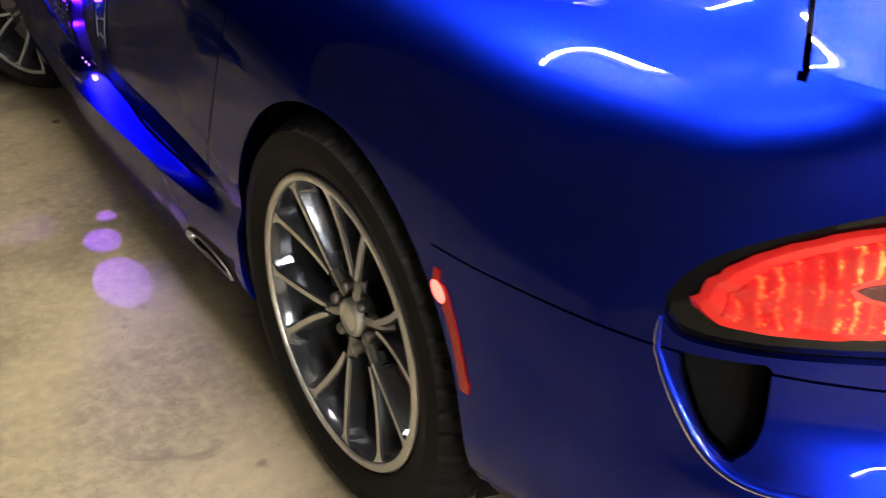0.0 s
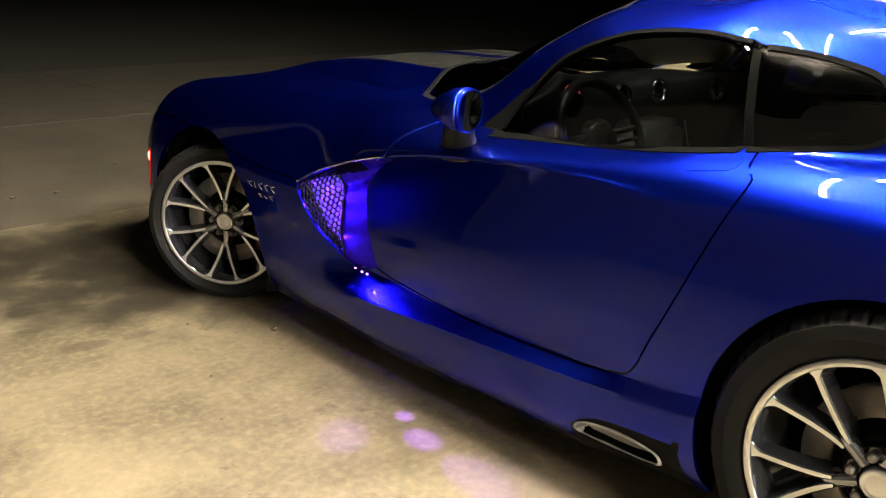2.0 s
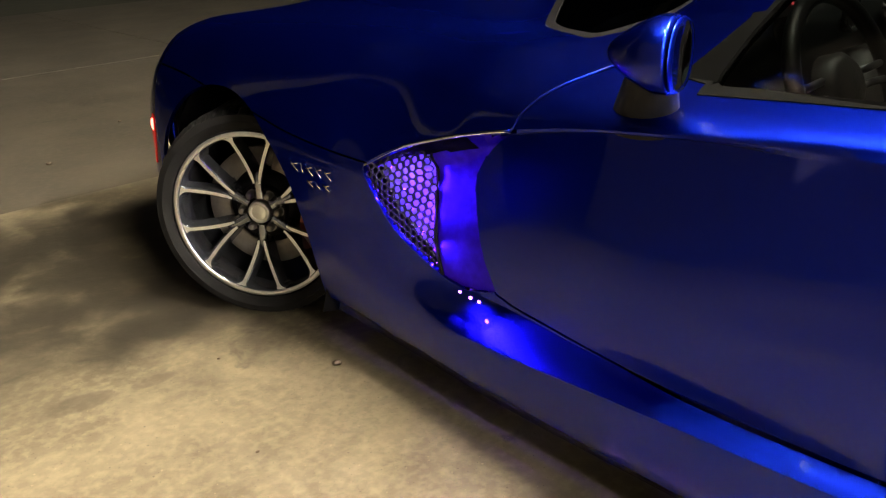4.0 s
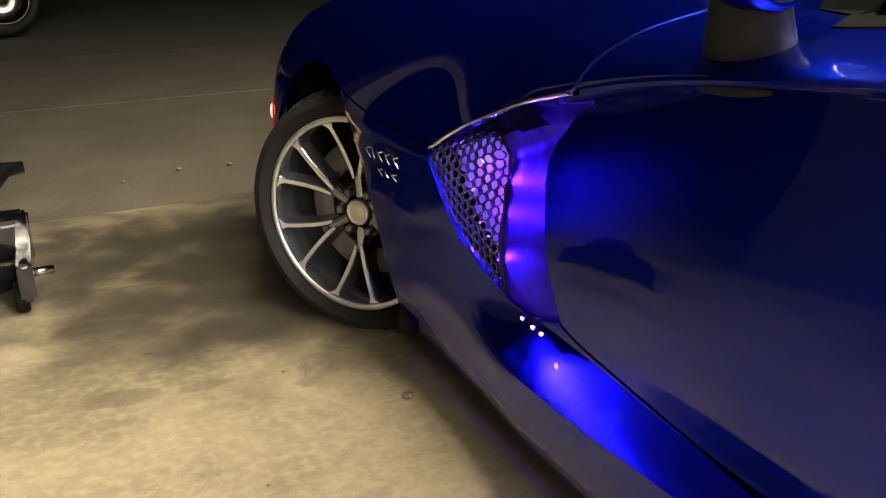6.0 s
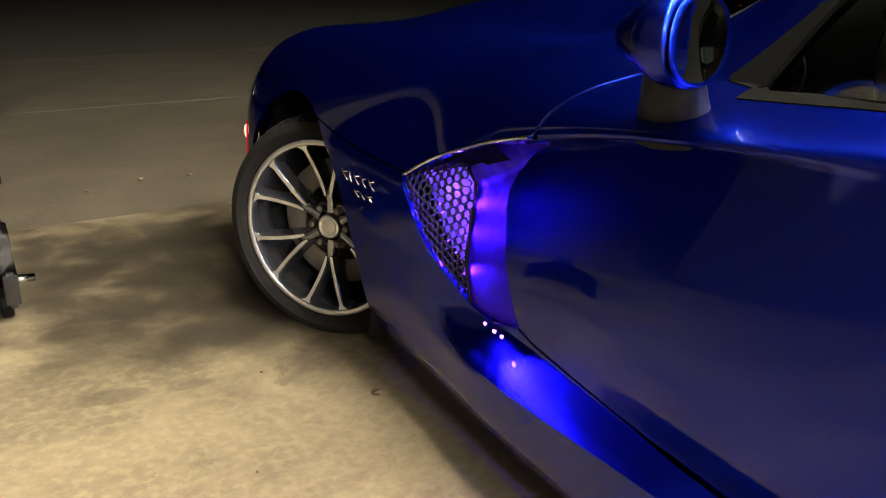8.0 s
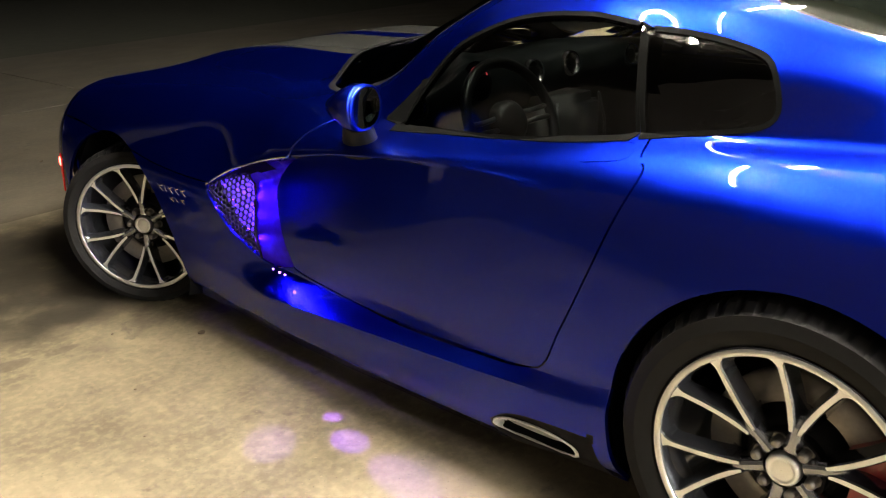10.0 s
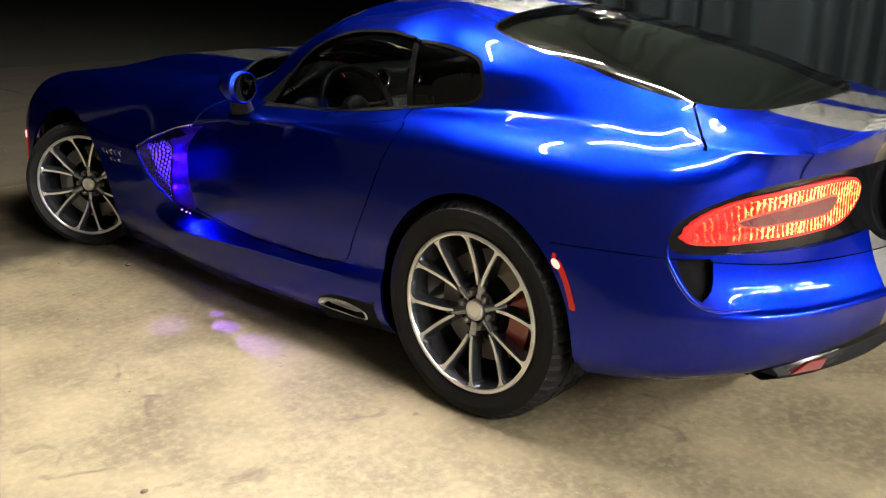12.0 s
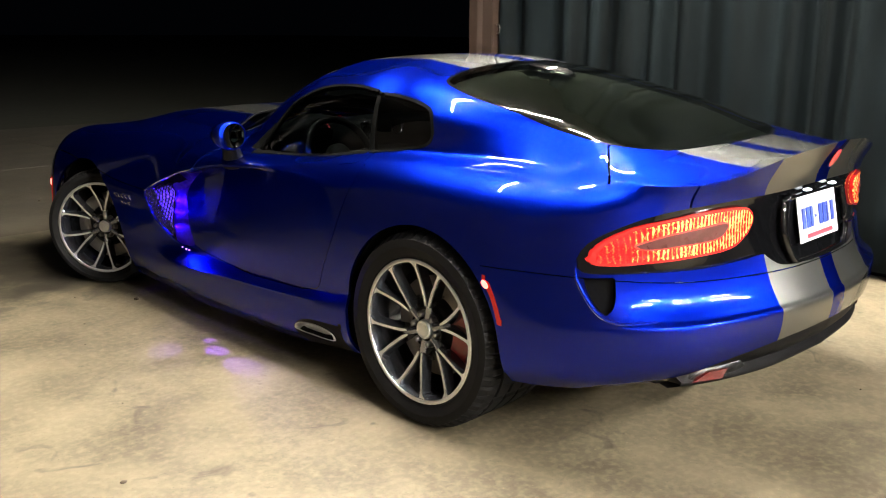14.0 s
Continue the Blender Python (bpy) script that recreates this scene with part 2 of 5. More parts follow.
def section(p, u, sharp, sill):
    """A Catmull-Rom side section; sharp turns level 5 from a round hollow into a crease."""
    m = np.empty_like(p)
    m[1:-1], m[0], m[-1] = (p[2:] - p[:-2]) / 2, p[1] - p[0], p[-1] - p[-2]
    into, out = m.copy(), m.copy()
    into[5] = m[5] * (1 - sharp) + (p[5] - p[4]) * sharp
    out[5] = m[5] * (1 - sharp) + (p[6] - p[5]) * sharp
    for i in (2, 3):
        into[i] = m[i] * (1 - sill) + (p[i] - p[i - 1]) * sill
        out[i] = m[i] * (1 - sill) + (p[i + 1] - p[i]) * sill
    k = np.minimum(u.astype(int), len(p) - 2)
    t = (u - k)[:, None]
    return (p[k] * (1 + 2 * t) * (1 - t) ** 2 + out[k] * t * (1 - t) ** 2
            + p[k + 1] * t * t * (3 - 2 * t) - into[k + 1] * t * t * (1 - t))


def body_grid():
    """Points of the left half: one row a station, from the sill over the shoulder to the centre line."""
    plan = np.array(PLAN)
    q = np.concatenate([np.arange(a, b, 1 / n) for a, b, n in ((0.02, 4, 10), (4, 7, 14), (7, 15, 18), (15, 21.0, 13))])
    q = np.append(q, 20.98)
    c, c2 = spline(plan, q), spline(plan, q + 1e-3)
    c0 = spline(plan, q - 1e-3)
    t = c2 - c0
    t /= np.linalg.norm(t, axis=1)[:, None]
    nrm = np.stack([-t[:, 1], t[:, 0]], 1)
    # outwards: away from the middle of the car
    mid = np.stack([np.clip(c[:, 0], -.3, 2.6), np.zeros(len(c))], 1)
    nrm *= np.sign(np.sum(nrm * (c - mid), 1))[:, None]
    keys = sorted(SIDE)
    zs = np.stack([pchip(keys, [SIDE[k][j][0] for k in keys], q) for j in range(LEVELS)], 1)
    ds = np.stack([pchip(keys, [SIDE[k][j][1] for k in keys], q) for j in range(LEVELS)], 1)
    rows, nside, ntop = [], 44, 40
    ty = [r[0] for r in TOP]
    for i in range(len(q)):
        sec = section(np.stack([zs[i], ds[i]], 1), np.linspace(0, LEVELS - 1, nside), float(pchip([8, 8.6, 10.6, 11.6], [0, 1, 1, 0], q[i])), float(pchip([8.3, 8.9, 12, 12.7], [0, .85, .85, 0], q[i])))
        pts = np.stack([-(c[i, 1] - sec[:, 1] * nrm[i, 1]), c[i, 0] - sec[:, 1] * nrm[i, 0], sec[:, 0]], 1)
        pts[:, 0] = np.minimum(pts[:, 0], 0)
        w, y, z = -pts[-1, 0], pts[-1, 1], pts[-1, 2]
        v = [pchip(ty, [r[k] for r in TOP], y) for k in range(1, 8)]
        zc = float(v[0])
        line = [(w, z)] + [(w * float(v[k]), z + (zc - z) * float(v[k + 1])) for k in (1, 3, 5)] + [(w * .22, z + (zc - z) * .985), (0, zc)]
        top = spline(line, np.linspace(0, 5, ntop))[1:]
        top = np.stack([-top[:, 0], np.full(len(top), y), top[:, 1]], 1)
        top[-1, 0] = 0
        rows.append(np.vstack([pts, top]))
    g = np.array(rows)
    # ease the rear quarter and the front wing into fair surfaces
    col = np.arange(g.shape[1])
    ramp = lambda v, a, b, c, d: np.clip(np.minimum((v - a) / (b - a), (d - v) / (d - c)), 0, 1)
    yy = g[:, 40, 1]
    ease = np.maximum(ramp(yy, -.80, -.62, .05, .40)[:, None] * ramp(col, 33, 38, 56, 62)[None] * .12,
                      ramp(yy, 1.60, 1.80, 2.75, 3.0)[:, None] * ramp(col, 29, 34, 50, 58)[None])
    for _ in range(60):
        mean = (g[2:, 1:-1] + g[:-2, 1:-1] + g[1:-1, 2:] + g[1:-1, :-2]) / 4
        g[1:-1, 1:-1] += .6 * ease[1:-1, 1:-1, None] * (mean - g[1:-1, 1:-1])
    return g, nside


def body_mesh():
    g, nside = body_grid()
    bm = bmesh.new()
    n, m = g.shape[:2]
    left = [[bm.verts.new(p) for p in row] for row in g]
    right = [[left[i][j] if j == m - 1 else bm.verts.new((-g[i, j, 0], g[i, j, 1], g[i, j, 2])) for j in range(m)] for i in range(n)]
    for i in range(n - 1):
        for j in range(m - 1):
            bm.faces.new((left[i][j], left[i][j + 1], left[i + 1][j + 1], left[i + 1][j]))
            bm.faces.new((right[i][j], right[i + 1][j], right[i + 1][j + 1], right[i][j + 1]))
    for j in range(m - 1):
        for k in (0, -1):
            ring = (left[k][j], left[k][j + 1], right[k][j + 1], right[k][j])
            bm.faces.new(ring if j < m - 2 else (ring[0], ring[1], ring[3]))
    bmesh.ops.remove_doubles(bm, verts=bm.verts, dist=0.0004)
    bmesh.ops.recalc_face_normals(bm, faces=bm.faces)
    return bm

# ---- more materials ----
def concrete(name, light, dark, stain_and_dim, rough, marks=()):
    m, n, l, b = nodes_of(name)
    tc = n.new("ShaderNodeTexCoord")

    def tex(scale, detail, lo, hi, dist=0.0):
        t = n.new("ShaderNodeTexNoise")
        t.inputs["Scale"].default_value, t.inputs["Detail"].default_value, t.inputs["Distortion"].default_value = scale, detail, dist
        l.new(tc.outputs["Object"], t.inputs["Vector"])
        r = n.new("ShaderNodeMapRange")
        r.inputs["From Min"].default_value, r.inputs["From Max"].default_value = lo, hi
        l.new(t.outputs["Fac"], r.inputs["Value"])
        return t, r

    def mix(fac, a, bb):
        x = n.new("ShaderNodeMix")
        x.data_type = "RGBA"
        l.new(fac, x.inputs["Factor"])
        for key, v in (("A", a), ("B", bb)):
            if isinstance(v, tuple):
                x.inputs[key].default_value = (*v, 1)
            else:
                l.new(v, x.inputs[key])
        return x.outputs["Result"]

    t1, r1 = tex(1.7, 8, 0.36, 0.66, 0.6)
    t2, r2 = tex(11, 8, 0.35, 0.7, 0.4)
    t3, r3 = tex(5.5, 5, 0.64, 0.74, 1.2)
    t4, r4 = tex(140, 3, 0.66, 0.74)
    t5, r5 = tex(0.55, 4, 0.35, 0.7)
    t6, r6 = tex(58, 6, 0.40, 0.72, 0.8)
    t7, r7 = tex(5.5, 9, 0.38, 0.66, 0.3)

    def part_of(r, k):
        q = n.new("ShaderNodeMath")
        q.operation = "MULTIPLY"
        l.new(r.outputs["Result"], q.inputs[0])
        q.inputs[1].default_value = k
        return q.outputs["Value"]

    pale = tuple(min(1, v * 1.45) for v in light)
    c = mix(r1.outputs["Result"], dark, light)
    c = mix(part_of(r7, .60), c, light)
    c = mix(part_of(r2, .50), c, dark)
    c = mix(part_of(r6, .45), c, dark)
    t8, r8 = tex(2.3, 9, 0.42, 0.78, 0.2)
    c = mix(part_of(r8, .75), c, pale)
    t9, r9 = tex(34, 8, 0.45, 0.80, 0.1)
    c = mix(part_of(r9, .55), c, pale)
    c = mix(part_of(r3, .60), c, stain_and_dim)
    c = mix(part_of(r4, .70), c, stain_and_dim)
    t10, r10 = tex(75, 2, 0.70, 0.74)
    c = mix(part_of(r10, .55), c, pale)
    # marks: small ones are stains, wide front ones also paint in dimness
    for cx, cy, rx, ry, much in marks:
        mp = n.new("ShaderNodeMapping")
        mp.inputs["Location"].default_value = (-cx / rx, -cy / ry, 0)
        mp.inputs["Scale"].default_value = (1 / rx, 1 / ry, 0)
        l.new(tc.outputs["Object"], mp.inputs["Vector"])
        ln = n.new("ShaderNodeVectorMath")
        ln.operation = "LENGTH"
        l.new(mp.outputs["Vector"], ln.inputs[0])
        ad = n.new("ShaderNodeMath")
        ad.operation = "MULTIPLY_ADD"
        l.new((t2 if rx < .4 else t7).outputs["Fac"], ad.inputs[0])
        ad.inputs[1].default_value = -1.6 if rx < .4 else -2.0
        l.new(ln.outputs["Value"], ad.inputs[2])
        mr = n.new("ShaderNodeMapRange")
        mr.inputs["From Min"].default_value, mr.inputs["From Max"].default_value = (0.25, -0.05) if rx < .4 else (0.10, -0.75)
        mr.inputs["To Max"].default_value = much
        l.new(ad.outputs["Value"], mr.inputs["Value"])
        c = mix(mr.outputs["Result"], c, stain_and_dim)
    l.new(c, b.inputs["Base Color"])
    rr = n.new("ShaderNodeMapRange")
    rr.inputs["To Min"].default_value, rr.inputs["To Max"].default_value = rough - 0.18, rough + 0.12
    l.new(t1.outputs["Fac"], rr.inputs["Value"])
    l.new(rr.outputs["Result"], b.inputs["Roughness"])
    bp = n.new("ShaderNodeBump")
    bp.inputs["Strength"].default_value, bp.inputs["Distance"].default_value = 0.45, 0.004
    l.new(t2.outputs["Fac"], bp.inputs["Height"])
    l.new(bp.outputs["Normal"], b.inputs["Normal"])
    return m


# Wide marks near the door: grime, plus the light's falloff painted in.
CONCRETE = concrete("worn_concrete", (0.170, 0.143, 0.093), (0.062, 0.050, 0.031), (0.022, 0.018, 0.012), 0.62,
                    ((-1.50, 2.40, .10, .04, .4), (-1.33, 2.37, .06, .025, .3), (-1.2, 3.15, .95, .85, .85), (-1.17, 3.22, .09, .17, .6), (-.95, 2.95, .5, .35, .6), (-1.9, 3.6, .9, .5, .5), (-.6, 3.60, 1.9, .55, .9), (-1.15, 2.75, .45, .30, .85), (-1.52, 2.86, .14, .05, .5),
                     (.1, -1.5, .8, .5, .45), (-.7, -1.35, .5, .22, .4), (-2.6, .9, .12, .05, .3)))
# Pale concrete toned well below the floor: dim light put into the colour.
DRIVE = concrete("dimmed_driveway_concrete", (0.060, 0.050, 0.034), (0.033, 0.0275, 0.019), (0.024, 0.020, 0.0135), 0.85)
SOIL = plain("night_ground", (0.03, 0.032, 0.018), 0.95, 0, 0.5, 6, bump=0.6)
PLASTER = plain("dark_plank_wall", (0.03, 0.025, 0.019), 0.8, 0, 0.08, 5, bump=0.1)
CEIL = plain("dark_ceiling_board", (0.035, 0.033, 0.030), 0.85, 0, 0.12, 3)
WOOD = plain("brown_timber", (0.014, 0.007, 0.004), 0.55, 0, 0.45, 9, bump=0.3)
PINE = plain("pale_board", (0.45, 0.30, 0.15), 0.6, 0, 0.3, 9, bump=0.2)
CHROME = plain("bright_chrome", (0.75, 0.75, 0.76), 0.12, 1.0)
ALLOY = plain("machined_alloy", (0.70, 0.71, 0.72), 0.34, 1.0, 0.08, 400)
ALLOY_DARK = plain("graphite_alloy_paint", (0.14, 0.15, 0.18), 0.15, 0.9, 0.1, 300, 0.7)
STEEL = plain("dark_steel", (0.20, 0.19, 0.18), 0.42, 1.0, 0.25, 60)
HUB_DARK = plain("polished_stem", (0.26, 0.27, 0.30), 0.13, 0.95, 0.1, 300, 0.6)
DISC = plain("brake_disc_steel", (0.24, 0.215, 0.185), 0.45, 0.6, 0.2, 90)
RED_PAINT = plain("red_caliper_paint", (0.20, 0.006, 0.005), 0.35, 0, 0.1, 50, 0.5)
LEATHER = plain("black_leather", (0.009, 0.009, 0.0095), 0.42, 0, 0.25, 200, bump=0.25)
DASH = plain("soft_dash", (0.017, 0.020, 0.021), 0.42, 0, 0.2, 160, bump=0.15)
TRIM = plain("satin_trim", (0.12, 0.125, 0.13), 0.30, 0.9)
VALANCE_TRIM = plain("dark_satin_trim", (0.022, 0.023, 0.025), 0.28, 0.7)
RED_LENS = plain("red_reflector", (0.07, 0.003, 0.003), 0.18, 0, 0.2, 200, 0.8)
MARK_RED = plain("lit_red_marker", (0.12, 0.004, 0.003), 0.2, 0, 0, emit=(1.0, 0.02, 0.015), power=0.30)
MARK_HOT = plain("lit_marker_bulb", (0.6, 0.05, 0.04), 0.2, 0, 0, emit=(1.0, 0.14, 0.11), power=9)
PLATE = plain("plate_white", (0.50, 0.51, 0.54), 0.35, 0, 0.05, 60)
PLATE_BLUE = plain("plate_blue", (0.03, 0.06, 0.36), 0.4)
PLATE_RED = plain("plate_red", (0.45, 0.03, 0.05), 0.4)
EMBLEM = plain("red_emblem", (0.48, 0.05, 0.05), 0.3, 0.2, 0.1, 80, 1.0)
WHITE_LED = plain("plate_lamp", (0.8, 0.8, 0.8), 0.3, emit=(0.85, 0.92, 1.0), power=5)
TUBE_LIGHT = plain("fluorescent_tube", (0.9, 0.9, 0.9), 0.3, emit=(1.0, 0.93, 0.80), power=2250)
TUBE_DIM = plain("far_fluorescent_tube", (0.9, 0.9, 0.9), 0.3, emit=(1.0, 0.95, 0.86), power=2900)
ENAMEL = plain("white_enamel", (0.6, 0.59, 0.56), 0.4)
UV_LED = plain("violet_led_strip", (0.2, 0.1, 0.6), 0.3, emit=(0.45, 0.16, 1.0), power=6)
GRILLE = plain("grille_plastic", (0.012, 0.012, 0.014), 0.20, 0, 0.2, 100, spec=0.7)
DUCT_BLACK = plain("duct_black", (0.0012, 0.0012, 0.0014), 0.8, 0, 0.2, 90, spec=0.02)
VENT_PANEL = plain("vent_panel_paint", (0.025, 0.003, 0.50), 0.36, 0.6, 0.5, 45, spec=0.1)
VENT_BACK = plain("vent_duct", (0.36, 0.33, 0.36), 0.5, 0, 0.3, 40)
DIAL = plain("instrument_glow", (0.05, 0.01, 0.01), 0.4, emit=(1.0, 0.10, 0.12), power=0.6)


def curtain_cloth():
    m, n, l, b = nodes_of("dark_green_cloth")
    tc = n.new("ShaderNodeTexCoord")
    mp = n.new("ShaderNodeMapping")
    mp.inputs["Scale"].default_value = (6, 6, 0.35)
    t = n.new("ShaderNodeTexNoise")
    t.inputs["Scale"].default_value, t.inputs["Detail"].default_value = 1.6, 6
    l.new(tc.outputs["Object"], mp.inputs["Vector"])
    l.new(mp.outputs["Vector"], t.inputs["Vector"])
    r = n.new("ShaderNodeValToRGB")
    r.color_ramp.elements[0].position, r.color_ramp.elements[0].color = 0.32, (0.0007, 0.0013, 0.0015, 1)
    r.color_ramp.elements[1].position, r.color_ramp.elements[1].color = 0.72, (0.0032, 0.0055, 0.0066, 1)
    l.new(t.outputs["Fac"], r.inputs["Fac"])
    l.new(r.outputs["Color"], b.inputs["Base Color"])
    b.inputs["Roughness"].default_value = 0.8
    b.inputs["Specular IOR Level"].default_value = 0.06
    return m


CLOTH = curtain_cloth()


def clear_glass(name, tint, rough=0.0):
    """Thin tinted glazing: mostly clear, with a mirror gloss by Fresnel."""
    m, n, l, b = nodes_of(name)
    out = n["Material Output"]
    tr, gl, fr, mx = (n.new("ShaderNodeBsdf" + k) if k in ("Transparent", "Glossy") else n.new("ShaderNode" + k) for k in ("Transparent", "Glossy", "Fresnel", "MixShader"))
    tr.inputs["Color"].default_value = (*tint, 1)
    gl.inputs["Roughness"].default_value = rough
    fr.inputs["IOR"].default_value = 1.5
    l.new(fr.outputs["Fac"], mx.inputs[0])
    l.new(tr.outputs["BSDF"], mx.inputs[1])
    l.new(gl.outputs["BSDF"], mx.inputs[2])
    l.new(mx.outputs["Shader"], out.inputs["Surface"])
    return m


GLASS = clear_glass("side_glass", (0.72, 0.78, 0.76), 0.01)
DARK_GLASS = clear_glass("dark_glass", (0.05, 0.055, 0.055), 0.01)
REAR_GLASS = clear_glass("rear_glass", (0.30, 0.33, 0.29), 0.02)


def lamp_lens():
    """Lit tail lamp: fluted lens, red at its outer end and amber towards the middle of the car."""
    m, n, l, b = nodes_of("lit_tail_lens")
    tc = n.new("ShaderNodeTexCoord")
    sep = n.new("ShaderNodeSeparateXYZ")
    l.new(tc.outputs["Object"], sep.inputs[0])

    def calc(op, a, b2=None):
        k = n.new("ShaderNodeMath")
        k.operation = op
        for i, v in enumerate((a, b2)):
            if isinstance(v, (int, float)):
                k.inputs[i].default_value = v
            elif v is not None:
                l.new(v, k.inputs[i])
        return k.outputs["Value"]

    no = n.new("ShaderNodeTexNoise")
    no.inputs["Scale"].default_value, no.inputs["Detail"].default_value = 38, 4
    l.new(tc.outputs["Object"], no.inputs["Vector"])
    away = calc("ABSOLUTE", sep.outputs["X"])
    wobble = calc("MULTIPLY", no.outputs["Fac"], 4.0)
    flute = calc("SINE", calc("ADD", calc("MULTIPLY", away, 520.0), wobble))
    flute = calc("POWER", calc("ADD", calc("MULTIPLY", flute, .5), .5), 3.0)
    vo = n.new("ShaderNodeTexVoronoi")
    vo.inputs["Scale"].default_value = 150
    l.new(tc.outputs["Object"], vo.inputs["Vector"])
    bead = calc("POWER", calc("MAXIMUM", calc("SUBTRACT", .75, vo.outputs["Distance"]), 0.0), 3.0)
    lit = n.new("ShaderNodeMapRange")
    lit.inputs["From Min"].default_value, lit.inputs["From Max"].default_value = .80, .70
    l.new(away, lit.inputs["Value"])
    patch = n.new("ShaderNodeMapRange")
    patch.inputs["From Min"].default_value, patch.inputs["From Max"].default_value = .42, .62
    l.new(no.outputs["Fac"], patch.inputs["Value"])
    hot = calc("MULTIPLY", calc("ADD", calc("MULTIPLY", flute, .55), calc("MULTIPLY", bead, 1.6)), calc("ADD", calc("MULTIPLY", lit.outputs["Result"], 1.5), .28))
    hot = calc("MULTIPLY", hot, calc("ADD", calc("MULTIPLY", patch.outputs["Result"], .8), .25))
    r = n.new("ShaderNodeValToRGB")
    e = r.color_ramp.elements
    e[0].position, e[0].color = 0.0, (0.42, 0.004, 0.008, 1)
    e[1].position, e[1].color = 0.40, (3.4, 1.25, 0.32, 1)
    e.new(0.07).color = (0.95, 0.03, 0.015, 1)
    e.new(0.18).color = (1.6, 0.26, 0.05, 1)
    l.new(hot, r.inputs["Fac"])
    b.inputs["Base Color"].default_value = (0.25, 0.006, 0.006, 1)
    b.inputs["Roughness"].default_value = 0.12
    b.inputs["Coat Weight"].default_value = 1.0
    l.new(r.outputs["Color"], b.inputs["Emission Color"])
    b.inputs["Emission Strength"].default_value = 2.0
    return m


TAIL_LENS = lamp_lens()
TAIL_RED = plain("red_tail_lens", (0.45, 0.015, 0.012), 0.12, 0, 0.25, 90, 1.0, emit=(1.0, 0.03, 0.03), power=0.55)
TAIL_RIM = plain("red_clear_rim", (0.5, 0.05, 0.04), 0.1, 0, 0, emit=(1.0, 0.10, 0.06), power=0.5)
TAIL_MID = plain("pink_reflector", (0.07, 0.028, 0.028), 0.22, 0.4, 0.6, 45, 0.6, emit=(1.0, 0.16, 0.14), power=0.16)

# ---- the car, panel by panel ----
car = tagged(new("sports_car"), "blue coupe with two silver stripes, lights on, on concrete", "car")
ARCH_R = lambda x, y, z: np.hypot(y + .015, z - .345) - .378
ARCH_F = lambda x, y, z: np.hypot(y - 2.51, z - .305) - .388
DOOR = outline([(1.535, .378, 1), (1.44, .362), (1.1, .343), (.75, .356), (.60, .372), (.545, .40), (.50, .49), (.44, .62), (.345, .85), (.365, .89), (.41, .95, 1),
                (.41, 1.30, 1), (1.5, 1.3, 1), (1.29, .885, 1), (1.345, .857), (1.40, .825), (1.435, .79), (1.45, .748, 1), (1.48, .738), (1.565, .69), (1.607, .62), (1.592, .53), (1.568, .45)])
VENT = outline([(1.892, .596, 1), (1.876, .555), (1.80, .457), (1.692, .383), (1.62, .362, 1), (1.533, .378, 1), (1.565, .45), (1.588, .53), (1.603, .62), (1.56, .69), (1.50, .732), (1.45, .748, 1), (1.59, .715), (1.78, .655)])
WINDOW = outline([(1.135, .853, 1), (1.095, .940), (1.045, 1.010), (.975, 1.066), (.82, 1.124), (.62, 1.140), (.475, 1.125, 1), (.425, .917, 1), (.73, .876), (1.0, .860)])
SAIL = outline([(1.125, .853, 1), (1.205, .857, 1), (1.085, .985, 1)])
QUARTER = outline([(.455, 1.118, 1), (.36, 1.110), (.275, 1.098), (.195, 1.076), (.165, 1.040), (.150, .985), (.175, .958), (.26, .942), (.405, .921, 1)])
WINDSHIELD = outline([(0, 1.85), (.3, 1.815), (.55, 1.69), (.675, 1.50), (.665, 1.40), (.535, 1.0), (.50, .965), (.3, .995), (0, 1.01),
                      (-.3, .995), (-.50, .965), (-.535, 1.0), (-.665, 1.40), (-.675, 1.50), (-.55, 1.69), (-.3, 1.815)])
HATCH = outline([(0.000, 0.285), (0.150, 0.295), (0.300, 0.300), (0.450, 0.278), (0.552, 0.232), (0.588, 0.100), (0.593, -0.050), (0.585, -0.200), (0.572, -0.330), (0.545, -0.450), (0.500, -0.535), (0.420, -0.585), (0.330, -0.612), (0.000, -0.632), (-0.330, -0.612), (-0.420, -0.585), (-0.500, -0.535), (-0.545, -0.450), (-0.572, -0.330), (-0.585, -0.200), (-0.593, -0.050), (-0.588, 0.100), (-0.552, 0.232), (-0.450, 0.278), (-0.300, 0.300), (-0.150, 0.295)])
LID = outline([(.556, -.486, 1), (.757, -.632, 1), (.745, -.72), (.705, -.795), (.655, -.832, 1), (.640, -1.3, 1), (-.640, -1.3, 1), (-.655, -.832, 1), (-.705, -.795), (-.745, -.72), (-.757, -.632, 1), (-.556, -.486, 1)])
HANDLE = outline([(.505, .868), (.50, .893), (.455, .903), (.40, .905), (.395, .885), (.45, .874)])
